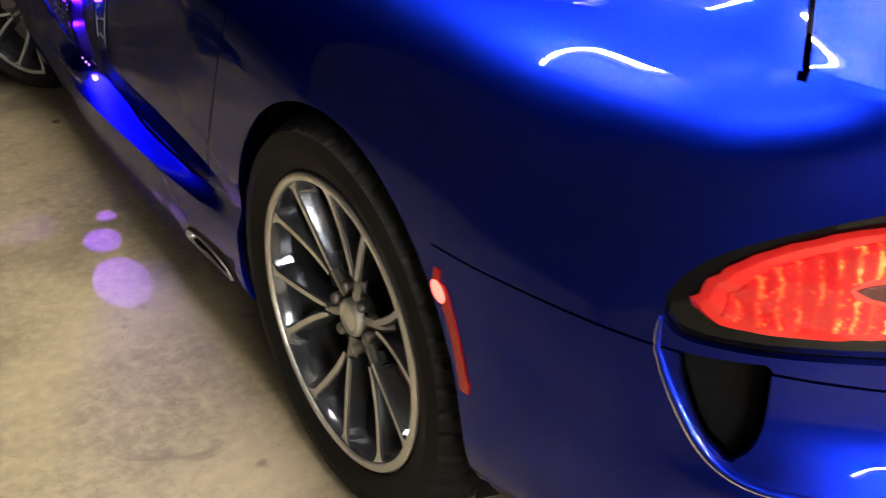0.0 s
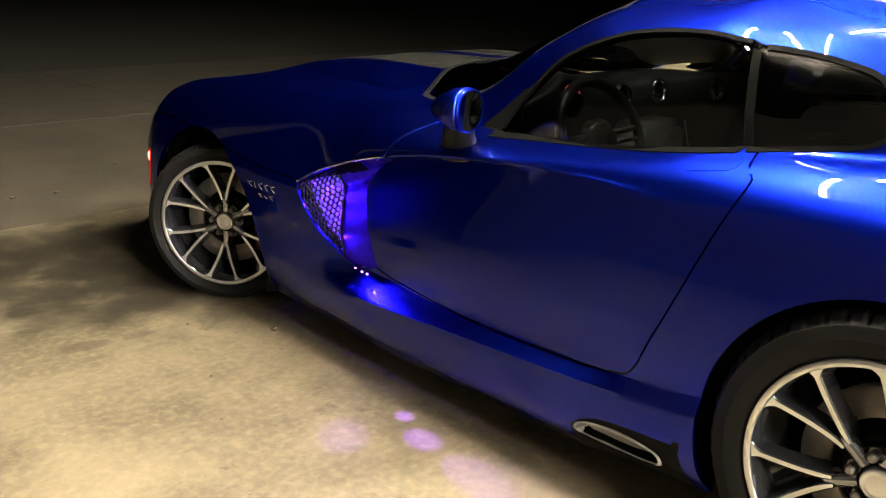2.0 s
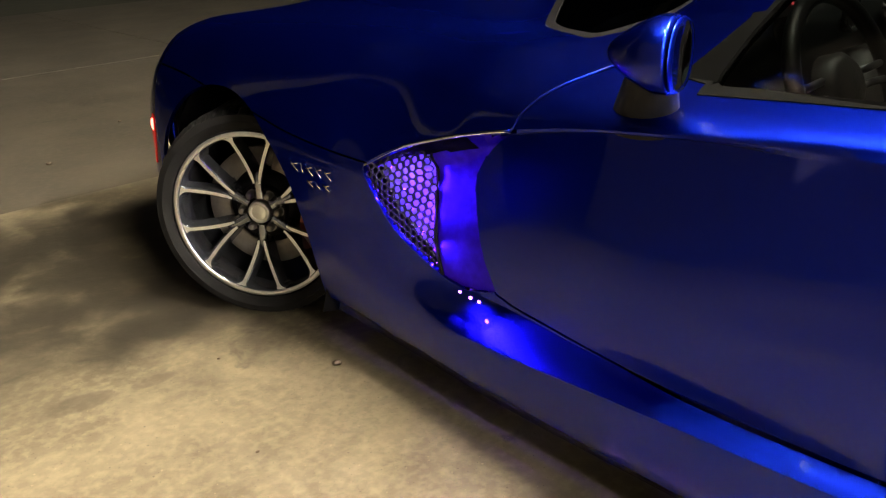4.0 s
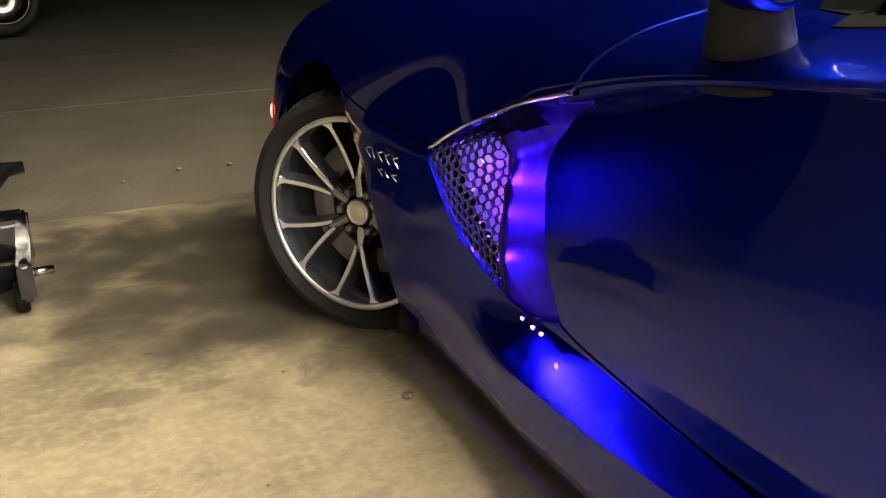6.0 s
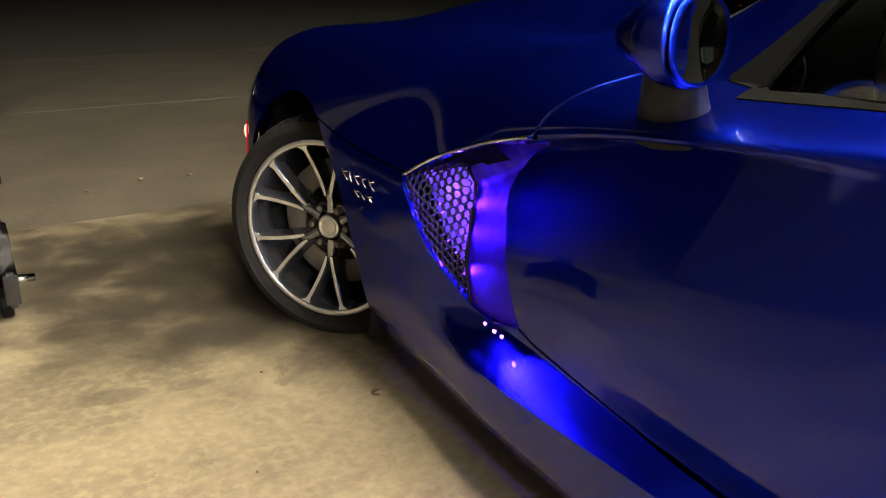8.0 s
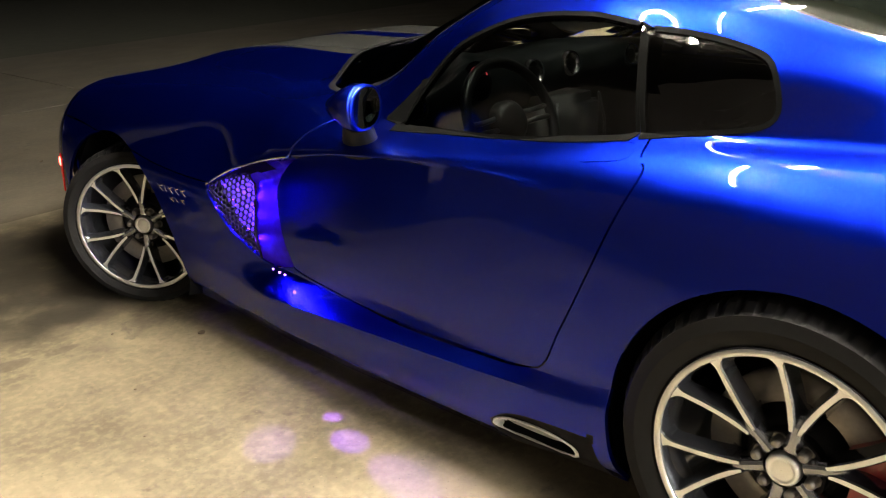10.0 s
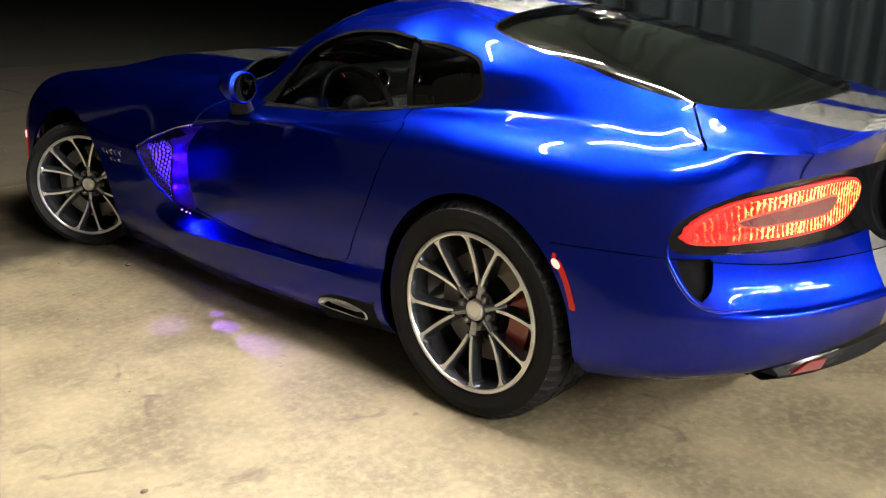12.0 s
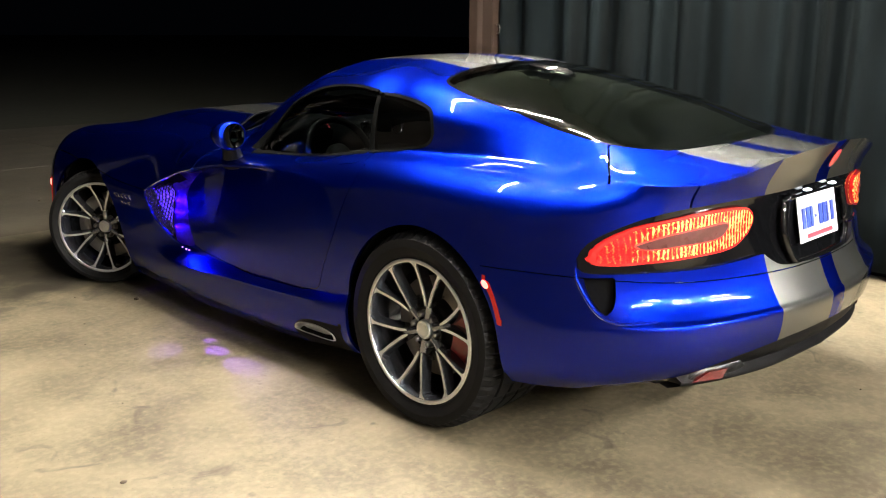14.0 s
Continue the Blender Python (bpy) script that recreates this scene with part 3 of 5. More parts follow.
COVE = outline([(0.000, 0.880), (0.300, 0.872), (0.500, 0.868), (0.660, 0.858), (0.740, 0.840), (0.800, 0.812), (0.862, 0.767), (0.888, 0.725), (0.894, 0.690), (0.880, 0.669), (0.750, 0.672), (0.600, 0.674), (0.450, 0.682), (0.360, 0.688), (0.325, 0.665), (0.270, 0.644), (0.140, 0.636), (0.000, 0.634), (-0.140, 0.636), (-0.270, 0.644), (-0.325, 0.665), (-0.360, 0.688), (-0.450, 0.682), (-0.600, 0.674), (-0.750, 0.672), (-0.880, 0.669), (-0.894, 0.690), (-0.888, 0.725), (-0.862, 0.767), (-0.800, 0.812), (-0.740, 0.840), (-0.660, 0.858), (-0.500, 0.868), (-0.300, 0.872)])
LAMP = outline([(.872, .700), (.861, .741), (.821, .781), (.752, .815), (.61, .841), (.47, .845), (.415, .832), (.398, .798), (.430, .755), (.498, .722), (.627, .710), (.752, .700), (.841, .692)])
LAMP_MID = outline([(.785, .752), (.71, .780), (.60, .797), (.533, .803), (.518, .792), (.555, .762), (.671, .752), (.755, .743)])
CORNER = outline([(.890, .655, 1), (.832, .660, 1), (.838, .605), (.850, .572), (.866, .553), (.879, .568), (.887, .615)])
MARK_R = outline([(-.312, .600), (-.336, .604), (-.360, .572), (-.383, .525), (-.402, .472, 1), (-.386, .468, 1), (-.366, .525), (-.342, .570)])
MARK_F = outline([(2.93, .535), (2.955, .55), (2.965, .50), (2.985, .40), (2.96, .42), (2.935, .48)])
OUTLET = outline([(.686, .203, 1), (.655, .224), (.605, .238), (.555, .242), (.50, .238), (.462, .222), (.436, .203, 1), (.50, .194), (.562, .191), (.62, .192)])
SHELF = outline([(.705, .200, 1), (.66, .235), (.60, .254), (.52, .262, 1), (.40, .270, 1), (.34, .10, 1), (.66, .10, 1)])
NOSE_CUT = lambda x, y, z: z - pchip([1.6, 1.86, 2.15, 2.4, 2.9, 3.2, 3.5], [.60, .603, .625, .66, .70, .66, .60], y)
TAIL_CUT = lambda x, y, z: z - pchip([-1.2, -.9, -.62, -.25, 0], [.62, .635, .655, .64, .63], y)

VALANCE = lambda x, y, z: z - pchip([0, .25, .52, .69, .80, .95], [.432, .428, .398, .342, .30, .25], np.abs(x))

body = body_mesh()
side = lambda x, y, z: np.abs(x) > .6
G = 0.0022
for fn, where in ((ARCH_R, side), (ARCH_F, side)):
    cut(body, fn, where)
    cut(body, lambda x, y, z, fn=fn: fn(x, y, z) - .012, where)


def poly_side(p, off=0.0):
    return lambda x, y, z: inside(p, y, z) - off


def poly_plan(p, off=0.0):
    return lambda x, y, z: inside(p, x, y) - off


def poly_rear(p, off=0.0):
    return lambda x, y, z: inside(p, np.abs(x), z) - off


near_door = lambda x, y, z: (np.abs(x) > .5) & (y > .1) & (y < 2.2)
cabin = lambda x, y, z: (np.abs(x) > .45) & (y > .1) & (y < 1.5) & (z > .75)
rear = lambda x, y, z: y < -.45
top = lambda x, y, z: z > .55
for fn, where in ((poly_side(VENT), lambda x, y, z: (np.abs(x) > .6) & (y > 1.2) & (y < 2.1)),
                  (poly_side(DOOR, -G), near_door), (poly_side(DOOR, G), near_door),
                  (poly_side(WINDOW), cabin), (poly_side(SAIL), cabin), (poly_side(WINDOW, .009), cabin), (poly_side(QUARTER), cabin), (poly_side(QUARTER, .010), cabin),
                  (poly_plan(WINDSHIELD), lambda x, y, z: (y > .8) & (y < 2.0) & (z > .8)), (poly_plan(WINDSHIELD, .022), lambda x, y, z: (y > .8) & (y < 2.0) & (z > .8)),
                  (poly_plan(HATCH), lambda x, y, z: (y > -.8) & (y < .5) & (z > .85)), (poly_plan(HATCH, .009), lambda x, y, z: (y > -.8) & (y < .5) & (z > .85)),
                  (poly_side(HANDLE, -.0005), near_door), (poly_side(HANDLE, .0005), near_door),
                  (poly_plan(LID, -.0036), lambda x, y, z: (y < -.3) & (z > .845)), (poly_plan(LID, .0036), lambda x, y, z: (y < -.3) & (z > .845)),
                  (lambda x, y, z: inside(COVE, x, z), rear), (lambda x, y, z: inside(COVE, x, z) + .012, rear),
                  (poly_rear(CORNER), rear), (VALANCE, lambda x, y, z: (y < -.6) & (z < .5)),
                  (poly_side(MARK_R), lambda x, y, z: (np.abs(x) > .8) & (y < -.1)), (poly_side(MARK_F), lambda x, y, z: (np.abs(x) > .8) & (y > 2.7)),
                  (poly_side(OUTLET), lambda x, y, z: (np.abs(x) > .8) & (y < .9) & (y > .2) & (z < .4)),
                  (poly_side(SHELF), lambda x, y, z: (np.abs(x) > .8) & (y < .9) & (y > .2) & (z < .4)),
                  (lambda x, y, z: NOSE_CUT(x, y, z) - G, lambda x, y, z: (y > 1.7) & (np.abs(x) > .3)), (lambda x, y, z: NOSE_CUT(x, y, z) + G, lambda x, y, z: (y > 1.7) & (np.abs(x) > .3)),
                  (lambda x, y, z: TAIL_CUT(x, y, z) - .0015, lambda x, y, z: (y < -.1)), (lambda x, y, z: TAIL_CUT(x, y, z) + .0015, lambda x, y, z: (y < -.1)),
                  (lambda x, y, z: np.abs(x) - .048, top), (lambda x, y, z: np.abs(x) - .355, top), (lambda x, y, z: np.abs(x) - .048, rear), (lambda x, y, z: np.abs(x) - .355, rear)):
    cut(body, fn, where)

bmesh.ops.recalc_face_normals(body, faces=body.faces)
centre = np.array([f.calc_center_median() for f in body.faces])
X, Y, Z = centre.T
W = np.abs(X)
d_door, d_win, d_q, d_ws = inside(DOOR, Y, Z), inside(WINDOW, Y, Z), inside(QUARTER, Y, Z), inside(WINDSHIELD, X, Y)
d_h, d_lid, d_cove, d_corner = inside(HATCH, X, Y), inside(LID, X, Y), inside(COVE, X, Z), inside(CORNER, W, Z)
region = np.full(len(centre), "body_shell", dtype=object)
on_side = (W > .6)
cab = (W > .45) & (Y > .1) & (Y < 1.5) & (Z > .8)
tail = (Y < -.45)
nose = Y > 1.7
region[(Y > 1.2) & (Z < .97) & (d_ws > 0) & (Y > 1.42)] = "hood"
region[nose & (W > .3) & (NOSE_CUT(X, Y, Z) < 0)] = "front_fender"
region[nose & (W > .3) & (np.abs(NOSE_CUT(X, Y, Z)) < G)] = ""
region[(region == "front_fender") & (Y > 2.85)] = "front_bumper"
region[(Y > 3.2) & (Z < .60)] = "front_bumper"
region[(Y < 1.86) & (Y > .2) & (Z < .40) & (W > .7) & (d_door > 0)] = "side_sill"
low = (Y < -.1) & (TAIL_CUT(X, Y, Z) < 0)
region[low] = "rear_bumper"
region[(Y < -.1) & (np.abs(TAIL_CUT(X, Y, Z)) < .0015) & (Y < -.3)] = ""
region[(d_door < G) & (W > .7) & (Z < .96)] = "door"
region[(np.abs(d_door) < G) & (W > .7) & (Z < .93)] = ""
d_handle = inside(HANDLE, Y, Z)
region[(region == "door") & (d_handle < .0005)] = ""
region[(W > .7) & (Z < .95) & (d_handle < -.0005)] = "door_handle"
lidz = (Y < -.3) & (Z > .845)
region[lidz & (d_lid < 0)] = "boot_lid"
region[lidz & (np.abs(d_lid) < .0036) & (Y > -.640)] = ""
region[lidz & (np.abs(d_lid) < .0036) & (W < .665) & (W > .60) & (Y < -.83)] = ""
region[cab & (d_win < .009)] = "window_seal"
region[cab & (d_q < .010)] = "window_seal"
region[cab & (inside(SAIL, Y, Z) < 0)] = "window_seal"
region[cab & (d_win < 0)] = "side_window"
region[cab & (d_q < 0)] = "quarter_window"
wz = (Y > .8) & (Y < 2.0) & (Z > .8)
region[wz & (d_ws < .022)] = "windshield_seal"
region[wz & (d_ws < 0)] = "windshield"
hz = (Y > -.8) & (Y < .5) & (Z > .85)
region[hz & (d_h < .009)] = "hatch_seal"
region[hz & (d_h < 0)] = "rear_window"
region[tail & (d_cove < 0)] = "tail_panel"
region[tail & (d_corner < 0)] = "corner_vent"
region[(Y < -.62) & (Z < .5) & (VALANCE(X, Y, Z) < 0)] = "lower_bumper"
region[(W > .8) & (Y < -.1) & (inside(MARK_R, Y, Z) < 0)] = "rear_marker"
region[(W > .8) & (Y > 2.7) & (inside(MARK_F, Y, Z) < 0)] = "front_marker"
region[(W > .8) & (inside(SHELF, Y, Z) < 0)] = "exhaust_surround"
region[(W > .8) & (Y < .9) & (Y > .2) & (inside(OUTLET, Y, Z) < 0)] = ""
region[(W > .6) & (Y > 1.2) & (Y < 2.1) & (inside(VENT, Y, Z) < 0)] = ""
region[on_side & ((ARCH_R(X, Y, Z) < 0) | (ARCH_F(X, Y, Z) < 0))] = ""
stripe = (W > .048) & (W < .355)


def panel(name, pick, material, lip=0.012, inset=0.0, label="", parent=None, second=None, pick2=None):
    """One body panel out of the shell, with a turned-in edge."""
    bm = bmesh.new()
    made, nrm = {}, {}
    for i in np.nonzero(pick)[0]:
        f = FACES[i]
        vs = []
        for v in f.verts:
            if v not in made:
                made[v] = bm.verts.new(v.co - v.normal * inset)
                nrm[made[v]] = v.normal.copy()
            vs.append(made[v])
        nf = bm.faces.new(vs)
        nf.smooth = True
        if pick2 is not None and pick2[i]:
            nf.material_index = 1
    bm.normal_update()
    for e in bm.edges:
        if len(e.link_faces) == 2 and e.calc_face_angle(0) > .55:
            e.smooth = False
    if lip:
        edges = [e for e in bm.edges if len(e.link_faces) == 1]
        deep = {}
        for e in edges:
            e.smooth = False
            for v in e.verts:
                if v not in deep:
                    deep[v] = bm.verts.new(v.co - nrm[v] * lip)
        for e in edges:
            f = e.link_faces[0]
            a, b = e.verts
            order = [l.vert for l in f.loops]
            k = order.index(a)
            if order[(k + 1) % len(order)] is b:
                a, b = b, a
            try:
                nf = bm.faces.new((a, b, deep[b], deep[a]))
                nf.smooth = True
                nf.material_index = f.material_index
            except ValueError:
                pass
    me = bpy.data.meshes.new(name)
    bm.to_mesh(me)
    bm.free()
    me.materials.append(material)
    if second:
        me.materials.append(second)
    ob = new(name, me)
    ob.parent = parent or car
    if label:
        ob["label"] = label
    return ob


body.normal_update()
body.faces.ensure_lookup_table()
FACES = list(body.faces)
L, R = X < 0, X >= 0
for nm in ("body_shell", "hood", "rear_bumper", "boot_lid", "front_bumper"):
    panel(nm, region == nm, PAINT, second=SILVER, pick2=stripe & ((Z > .55) | tail) & (Y < 3.45))
for nm in ("front_fender", "side_sill"):
    for s in (L, R):
        panel(nm, (region == nm) & s, PAINT)
for s in (L, R):
    door = panel("door", (region == "door") & s, PAINT, 0.03)
    panel("door_handle", (region == "door_handle") & s, PAINT, 0.01, -0.001, "flush blue door handle", door)
for s in (L, R):
    panel("window_seal", (region == "window_seal") & s, SEAL, 0.02, -0.002, "dull black rubber window surround")
    panel("side_window", (region == "side_window") & s, GLASS, 0.004, 0.006)
    panel("quarter_window", (region == "quarter_window") & s, DARK_GLASS, 0.004, 0.002, "dark tinted quarter glass")
    panel("corner_vent", (region == "corner_vent") & s, BLACK, 0.0, 0.030, "black mesh vent below the tail lamp")
    panel("exhaust_surround", (region == "exhaust_surround") & s, BLACK, 0.02)
    strip = panel("side_marker", (region == "rear_marker") & s, MARK_RED, 0.006, -0.003, "slim red side marker, lit")
    bm = bmesh.new()
    bmesh.ops.create_uvsphere(bm, u_segments=20, v_segments=10, radius=1)
    sign, at = (-1 if s is L else 1), [v.co for v in body.verts if (v.co.x < 0) == (s is L) and abs(v.co.y + .331) < .02 and abs(v.co.z - .588) < .02]
    bmesh.ops.transform(bm, matrix=Matrix.Translation((sum(p.x for p in at) / len(at) + sign * .004, -.331, .588)) @ pose(0, 0, 0, 40) @ Matrix.Diagonal((.004, .017, .0105, 1)), verts=bm.verts)
    part("marker_bulb", bm, MARK_HOT, strip, "bright lit bulb of the marker")
    strip = panel("front_marker", (region == "front_marker") & s, MARK_RED, 0.006, -0.003, "small red-orange front marker")
    bm = bmesh.new()
    bmesh.ops.create_uvsphere(bm, u_segments=16, v_segments=10, radius=1)
    at = [v.co for v in body.verts if (v.co.x < 0) == (s is L) and abs(v.co.y - 2.945) < .025 and abs(v.co.z - .518) < .025]
    bmesh.ops.transform(bm, matrix=Matrix.Translation((sum(p.x for p in at) / len(at) + sign * .004, 2.945, .518)) @ Matrix.Diagonal((.005, .010, .020, 1)), verts=bm.verts)
    part("marker_bulb", bm, MARK_HOT, strip, "bright lit bulb of the marker")
panel("lower_bumper", region == "lower_bumper", BLACK, 0.012, 0.006, "black lower part of the rear bumper")
panel("windshield_seal", region == "windshield_seal", BLACK, 0.01)
panel("windshield", region == "windshield", DARK_GLASS, 0.004, 0.002)
panel("hatch_seal", region == "hatch_seal", GLOSS_BLACK, 0.01)
panel("rear_window", region == "rear_window", REAR_GLASS, 0.004, 0.001, "large sloping tinted rear glass")
# Added sheet: its colour stands in for the ceiling reflected in the rear glass.
panel("glass_tone_sheet", region == "rear_window", plain("reflected_ceiling_tone", (.012, .0145, .011), .8, 0, .3, 30), 0.0, 0.035, "added dark green-grey sheet toning the rear glass like a reflection")
panel("tail_panel", (region == "tail_panel"), GLOSS_BLACK, 0.0, 0.014, "gloss black panel between the tail lamps")


# ---- wheels ----
def bar(bm, path, width, depth, back):
    """A spoke limb: front face along the path (radial, across, axial), with drafted sides. Face 0 is machined, sides 1."""
    rings = []
    for (u, v, a), w, dp in zip(path, width, depth):
        rings.append((Vector((u, v, a)), w, dp))
    rows = []
    for i, (p, w, dp) in enumerate(rings):
        q = rings[min(i + 1, len(rings) - 1)][0] - rings[max(i - 1, 0)][0]
        s = Vector((-q.y, q.x, 0)).normalized()
        pts = [p + s * w / 2, p - s * w / 2, p - s * w / 2 * back - Vector((0, 0, dp)), p + s * w / 2 * back - Vector((0, 0, dp))]
        e = min(0.003, w * 0.2)
        pts = [pts[0] - s * e, pts[1] + s * e, pts[1] - Vector((0, 0, e)), pts[2], pts[3], pts[0] - Vector((0, 0, e))]
        rows.append([bm.verts.new(Vector((-x.z, x.x, x.y))) for x in pts])
    for a, b in zip(rows, rows[1:]):
        for k in range(6):
            f = bm.faces.new((a[k], b[k], b[(k + 1) % 6], a[(k + 1) % 6]))
            f.material_index = 0 if k == 0 else 1
    for r in (rows[0], rows[-1][::-1]):
        bm.faces.new(r[::-1]).material_index = 1


def wheel(name, r, rim, width, at, turn, caliper_at, phase):
    """A wheel that faces -x: barrel, tyre, six forked spokes, hub cap, six nuts, disc and caliper."""
    half = width / 2
    barrel = part(name, lathe([(rim - .016, -half + .018), (rim + .002, -half + .012), (rim + .006, -half + .004), (rim + .004, -half), (rim - .010, -half - .001), (rim - .014, -half + .006),
                               (rim - .020, -half + .03), (rim - .024, -half + .10), (rim - .035, half - .06), (rim - .02, half), (rim + .004, half)], 72), [ALLOY_DARK], car, "forked twelve-arm alloy wheel, machined face")
    lip = lathe([(rim - .013, -half + .012), (rim - .012, -half - .001), (rim - .010, -half - .0025), (rim - .001, -half - .0025), (rim + .003, -half + .001)], 96)
    part("rim_lip", lip, ALLOY, barrel)
    # tyre with circumferential grooves and cut shoulders
    bead, tr = rim + .002, r
    prof = [(bead, -half + .016), (bead + .006, -half + .002), (bead + .018, -half - .006), (bead + (tr - bead) * .45, -half - .012), (bead + (tr - bead) * .75, -half - .008), (tr - .014, -half + .004),
            (tr - .004, -half + .018), (tr, -half + .034)]
    n = 4
    for k in range(n):
        c = -half + .034 + (width - .068) * (k + .5) / n
        prof += [(tr, c - .008), (tr - .007, c - .006), (tr - .007, c + .006), (tr, c + .008)]
    prof += [(tr, half - .034), (tr - .004, half - .018), (tr - .016, half), (bead + .01, half)]
    tyre = bmesh.new()
    steps, rings = 216, []
    for i in range(steps):
        ring = []
        for j, (pr, ph) in enumerate(prof):
            groove = 5 <= j <= 8 or len(prof) - 5 <= j <= len(prof) - 2
            mid = 8 < j < len(prof) - 5
            a = 2 * math.pi * (i + (0.35 * (ph + half) / .05 if mid else 0)) / steps
            rr = pr - (.006 if (groove and i % 4 < 1) or (mid and i % 12 in (6, 7) and pr == tr) else 0)
            ring.append(tyre.verts.new((ph, rr * math.cos(a), rr * math.sin(a))))
        rings.append(ring)
    for a, b in zip(rings, rings[1:] + rings[:1]):
        for j in range(len(prof) - 1):
            f = tyre.faces.new((a[j], a[j + 1], b[j + 1], b[j]))
    tyre.normal_update()
    for e in tyre.edges:
        e.smooth = e.calc_face_angle(0) < .35
    part("tyre", tyre, RUBBER, barrel, "black low-profile tyre with cut tread")
    # six forked spokes
    me = None
    for k in range(6):
        if me is None:
            bm = bmesh.new()
            face = lambda q: half - .036 + .034 * max(0, (q - .06) / (rim - .06)) ** 1.4
            stem = [(.040 + .0105 * i, 0, face(.040 + .0105 * i) - .0015) for i in range(9)]
            rows = []
            for u, _, a in stem:
                w = .0165 + .0035 * ((u - .08) / .04) ** 2
                a -= .020 * max(0, (u - .095) / .03) ** 1.5
                rows.append([bm.verts.new((-(a - .045 + .045 * max(0, math.sin(math.pi * q / 10)) ** .55), u, -w * 1.15 * math.cos(math.pi * q / 10))) for q in range(11)])
            for ra, rb in zip(rows, rows[1:]):
                for q in range(10):
                    f = bm.faces.new((ra[q], ra[q + 1], rb[q + 1], rb[q]))
                    f.material_index, f.smooth = 2, True
            bm.faces.new(rows[-1]).material_index = 2
            for sgn in (-1, 1):
                pts, ws, ds = [], [], []
                for i in range(19):
                    t = i / 18
                    q = .088 + (rim - .009 - .088) * t
                    lat = .0085 + (.064 * rim / .256 - .0085) * (t ** 1.32)
                    pts.append((math.sqrt(q * q - lat * lat), sgn * lat, face(q)))
                    ws.append(.0160 - .006 * max(0, .15 - t) / .15 + .032 * max(0, (t - .86) / .14) ** 2)
                    ds.append(.040 - .008 * t)
                bar(bm, pts, ws, ds, 2.1)
            ob = part("spoke", bm, [ALLOY, ALLOY_DARK, HUB_DARK], barrel, smooth=False)
            me = ob.data
        else:
            ob = new("spoke", me)
            ob.parent = barrel
        ob.matrix_basis = pose(0, 0, 0, 60 * k + phase)
    f0 = half - .036
    part("hub_cap", lathe([(.0005, -f0 - .005), (.020, -f0 - .0045), (.024, -f0 - .003), (.0245, -f0 - .0055), (.031, -f0 - .005), (.034, -f0), (.036, -f0 + .03)], 48), ALLOY, barrel, "smooth round silver centre cap")
    part("hub", lathe([(.034, -f0 + .012), (.044, -f0 + .020), (.068, -f0 + .020), (.072, -f0 + .012), (.076, -f0 + .018), (.078, -f0 + .05)], 48), BLACK, barrel)
    nut = None
    for k in range(6):
        a = math.radians(60 * k + phase + 30)
        if nut is None:
            ob = part("lug_nut", lathe([(.0004, -.005), (.0060, -.005), (.0095, -.002), (.0110, .002), (.0110, .020), (.0145, .020), (.0150, .024)], 12), STEEL, barrel, "dark steel lug nut", smooth=False)
            nut = ob.data
        else:
            ob = new("lug_nut", nut)
            ob.parent = barrel
        ob.matrix_basis = Matrix.Translation((-f0 - .002, .055 * math.cos(a), .055 * math.sin(a)))
    dr = .178
    disc = lathe([(.116, -half + .092), (dr, -half + .092), (dr, -half + .120), (.116, -half + .120)], 72)
    disc = part("brake_disc", disc, DISC, barrel, "bare steel brake disc")
    part("disc_hat", lathe([(.03, -half + .070), (.085, -half + .072), (.092, -half + .080), (.114, -half + .100), (.1155, -half + .118)], 48), BLACK, disc, "black disc hat")
    bm = bmesh.new()
    for i in range(9):
        a0, a1 = (math.radians(caliper_at - 34 + 68 * (i + j) / 9) for j in (0, 1))
        vs = []
        for a in (a0, a1):
            edge = .006 if i in (0, 8) and (a == a0) == (i == 0) else 0
            for q, x in ((dr - .062 + edge, -half + .062 + edge), (dr + .012 - edge, -half + .062 + edge), (dr + .016 - edge, -half + .13), (dr - .062 + edge, -half + .13)):
                vs.append(bm.verts.new((x, q * math.cos(a), q * math.sin(a))))
        for k in range(4):
            bm.faces.new((vs[k], vs[(k + 1) % 4], vs[4 + (k + 1) % 4], vs[4 + k]))
        if i == 0:
            bm.faces.new(vs[:4])
        if i == 8:
            bm.faces.new(vs[7:3:-1])
    bmesh.ops.remove_doubles(bm, verts=bm.verts, dist=1e-5)
    part("brake_caliper", bm, RED_PAINT, barrel, "red painted brake caliper", smooth=False)
    barrel.matrix_basis = Matrix.Translation(at) @ pose(0, 0, 0, 0, 0, turn)
    return barrel


REAR = dict(r=.348, rim=.256, width=.345)
FRONT = dict(r=.314, rim=.247, width=.285)
rear_left = wheel("rear_wheel", at=(-.782, -.008, .348), turn=0, caliper_at=180, phase=40.5, **REAR)
front_left = wheel("front_wheel", at=(-.800, 2.573, .314), turn=36, caliper_at=180, phase=32, **FRONT)
copy_thing(rear_left, pose(.782, -.008, .348, 0, 0, 180))
copy_thing(front_left, pose(.76, 2.51, .314, 0, 0, 216))

# wheel wells and underside
for s in (-1, 1):
    for y, z, r in ((-.015, .345, .392), (2.51, .305, .41)):
        bm = bmesh.new()
        steps = 40
        rows = []
        for i in range(steps + 1):
            a = math.radians(-25 + (218 if y < 1 else 230) * i / steps)
            rows.append([bm.verts.new((s * x, y + r * k * math.cos(a), z + r * k * math.sin(a))) for x, k in ((.935, .975), (.90, 1), (.50, 1), (.50, .2))])
        for a, b in zip(rows, rows[1:]):
            for k in range(3):
                bm.faces.new((a[k], a[k + 1], b[k + 1], b[k]))
        part("wheel_well", bm, BLACK, car)
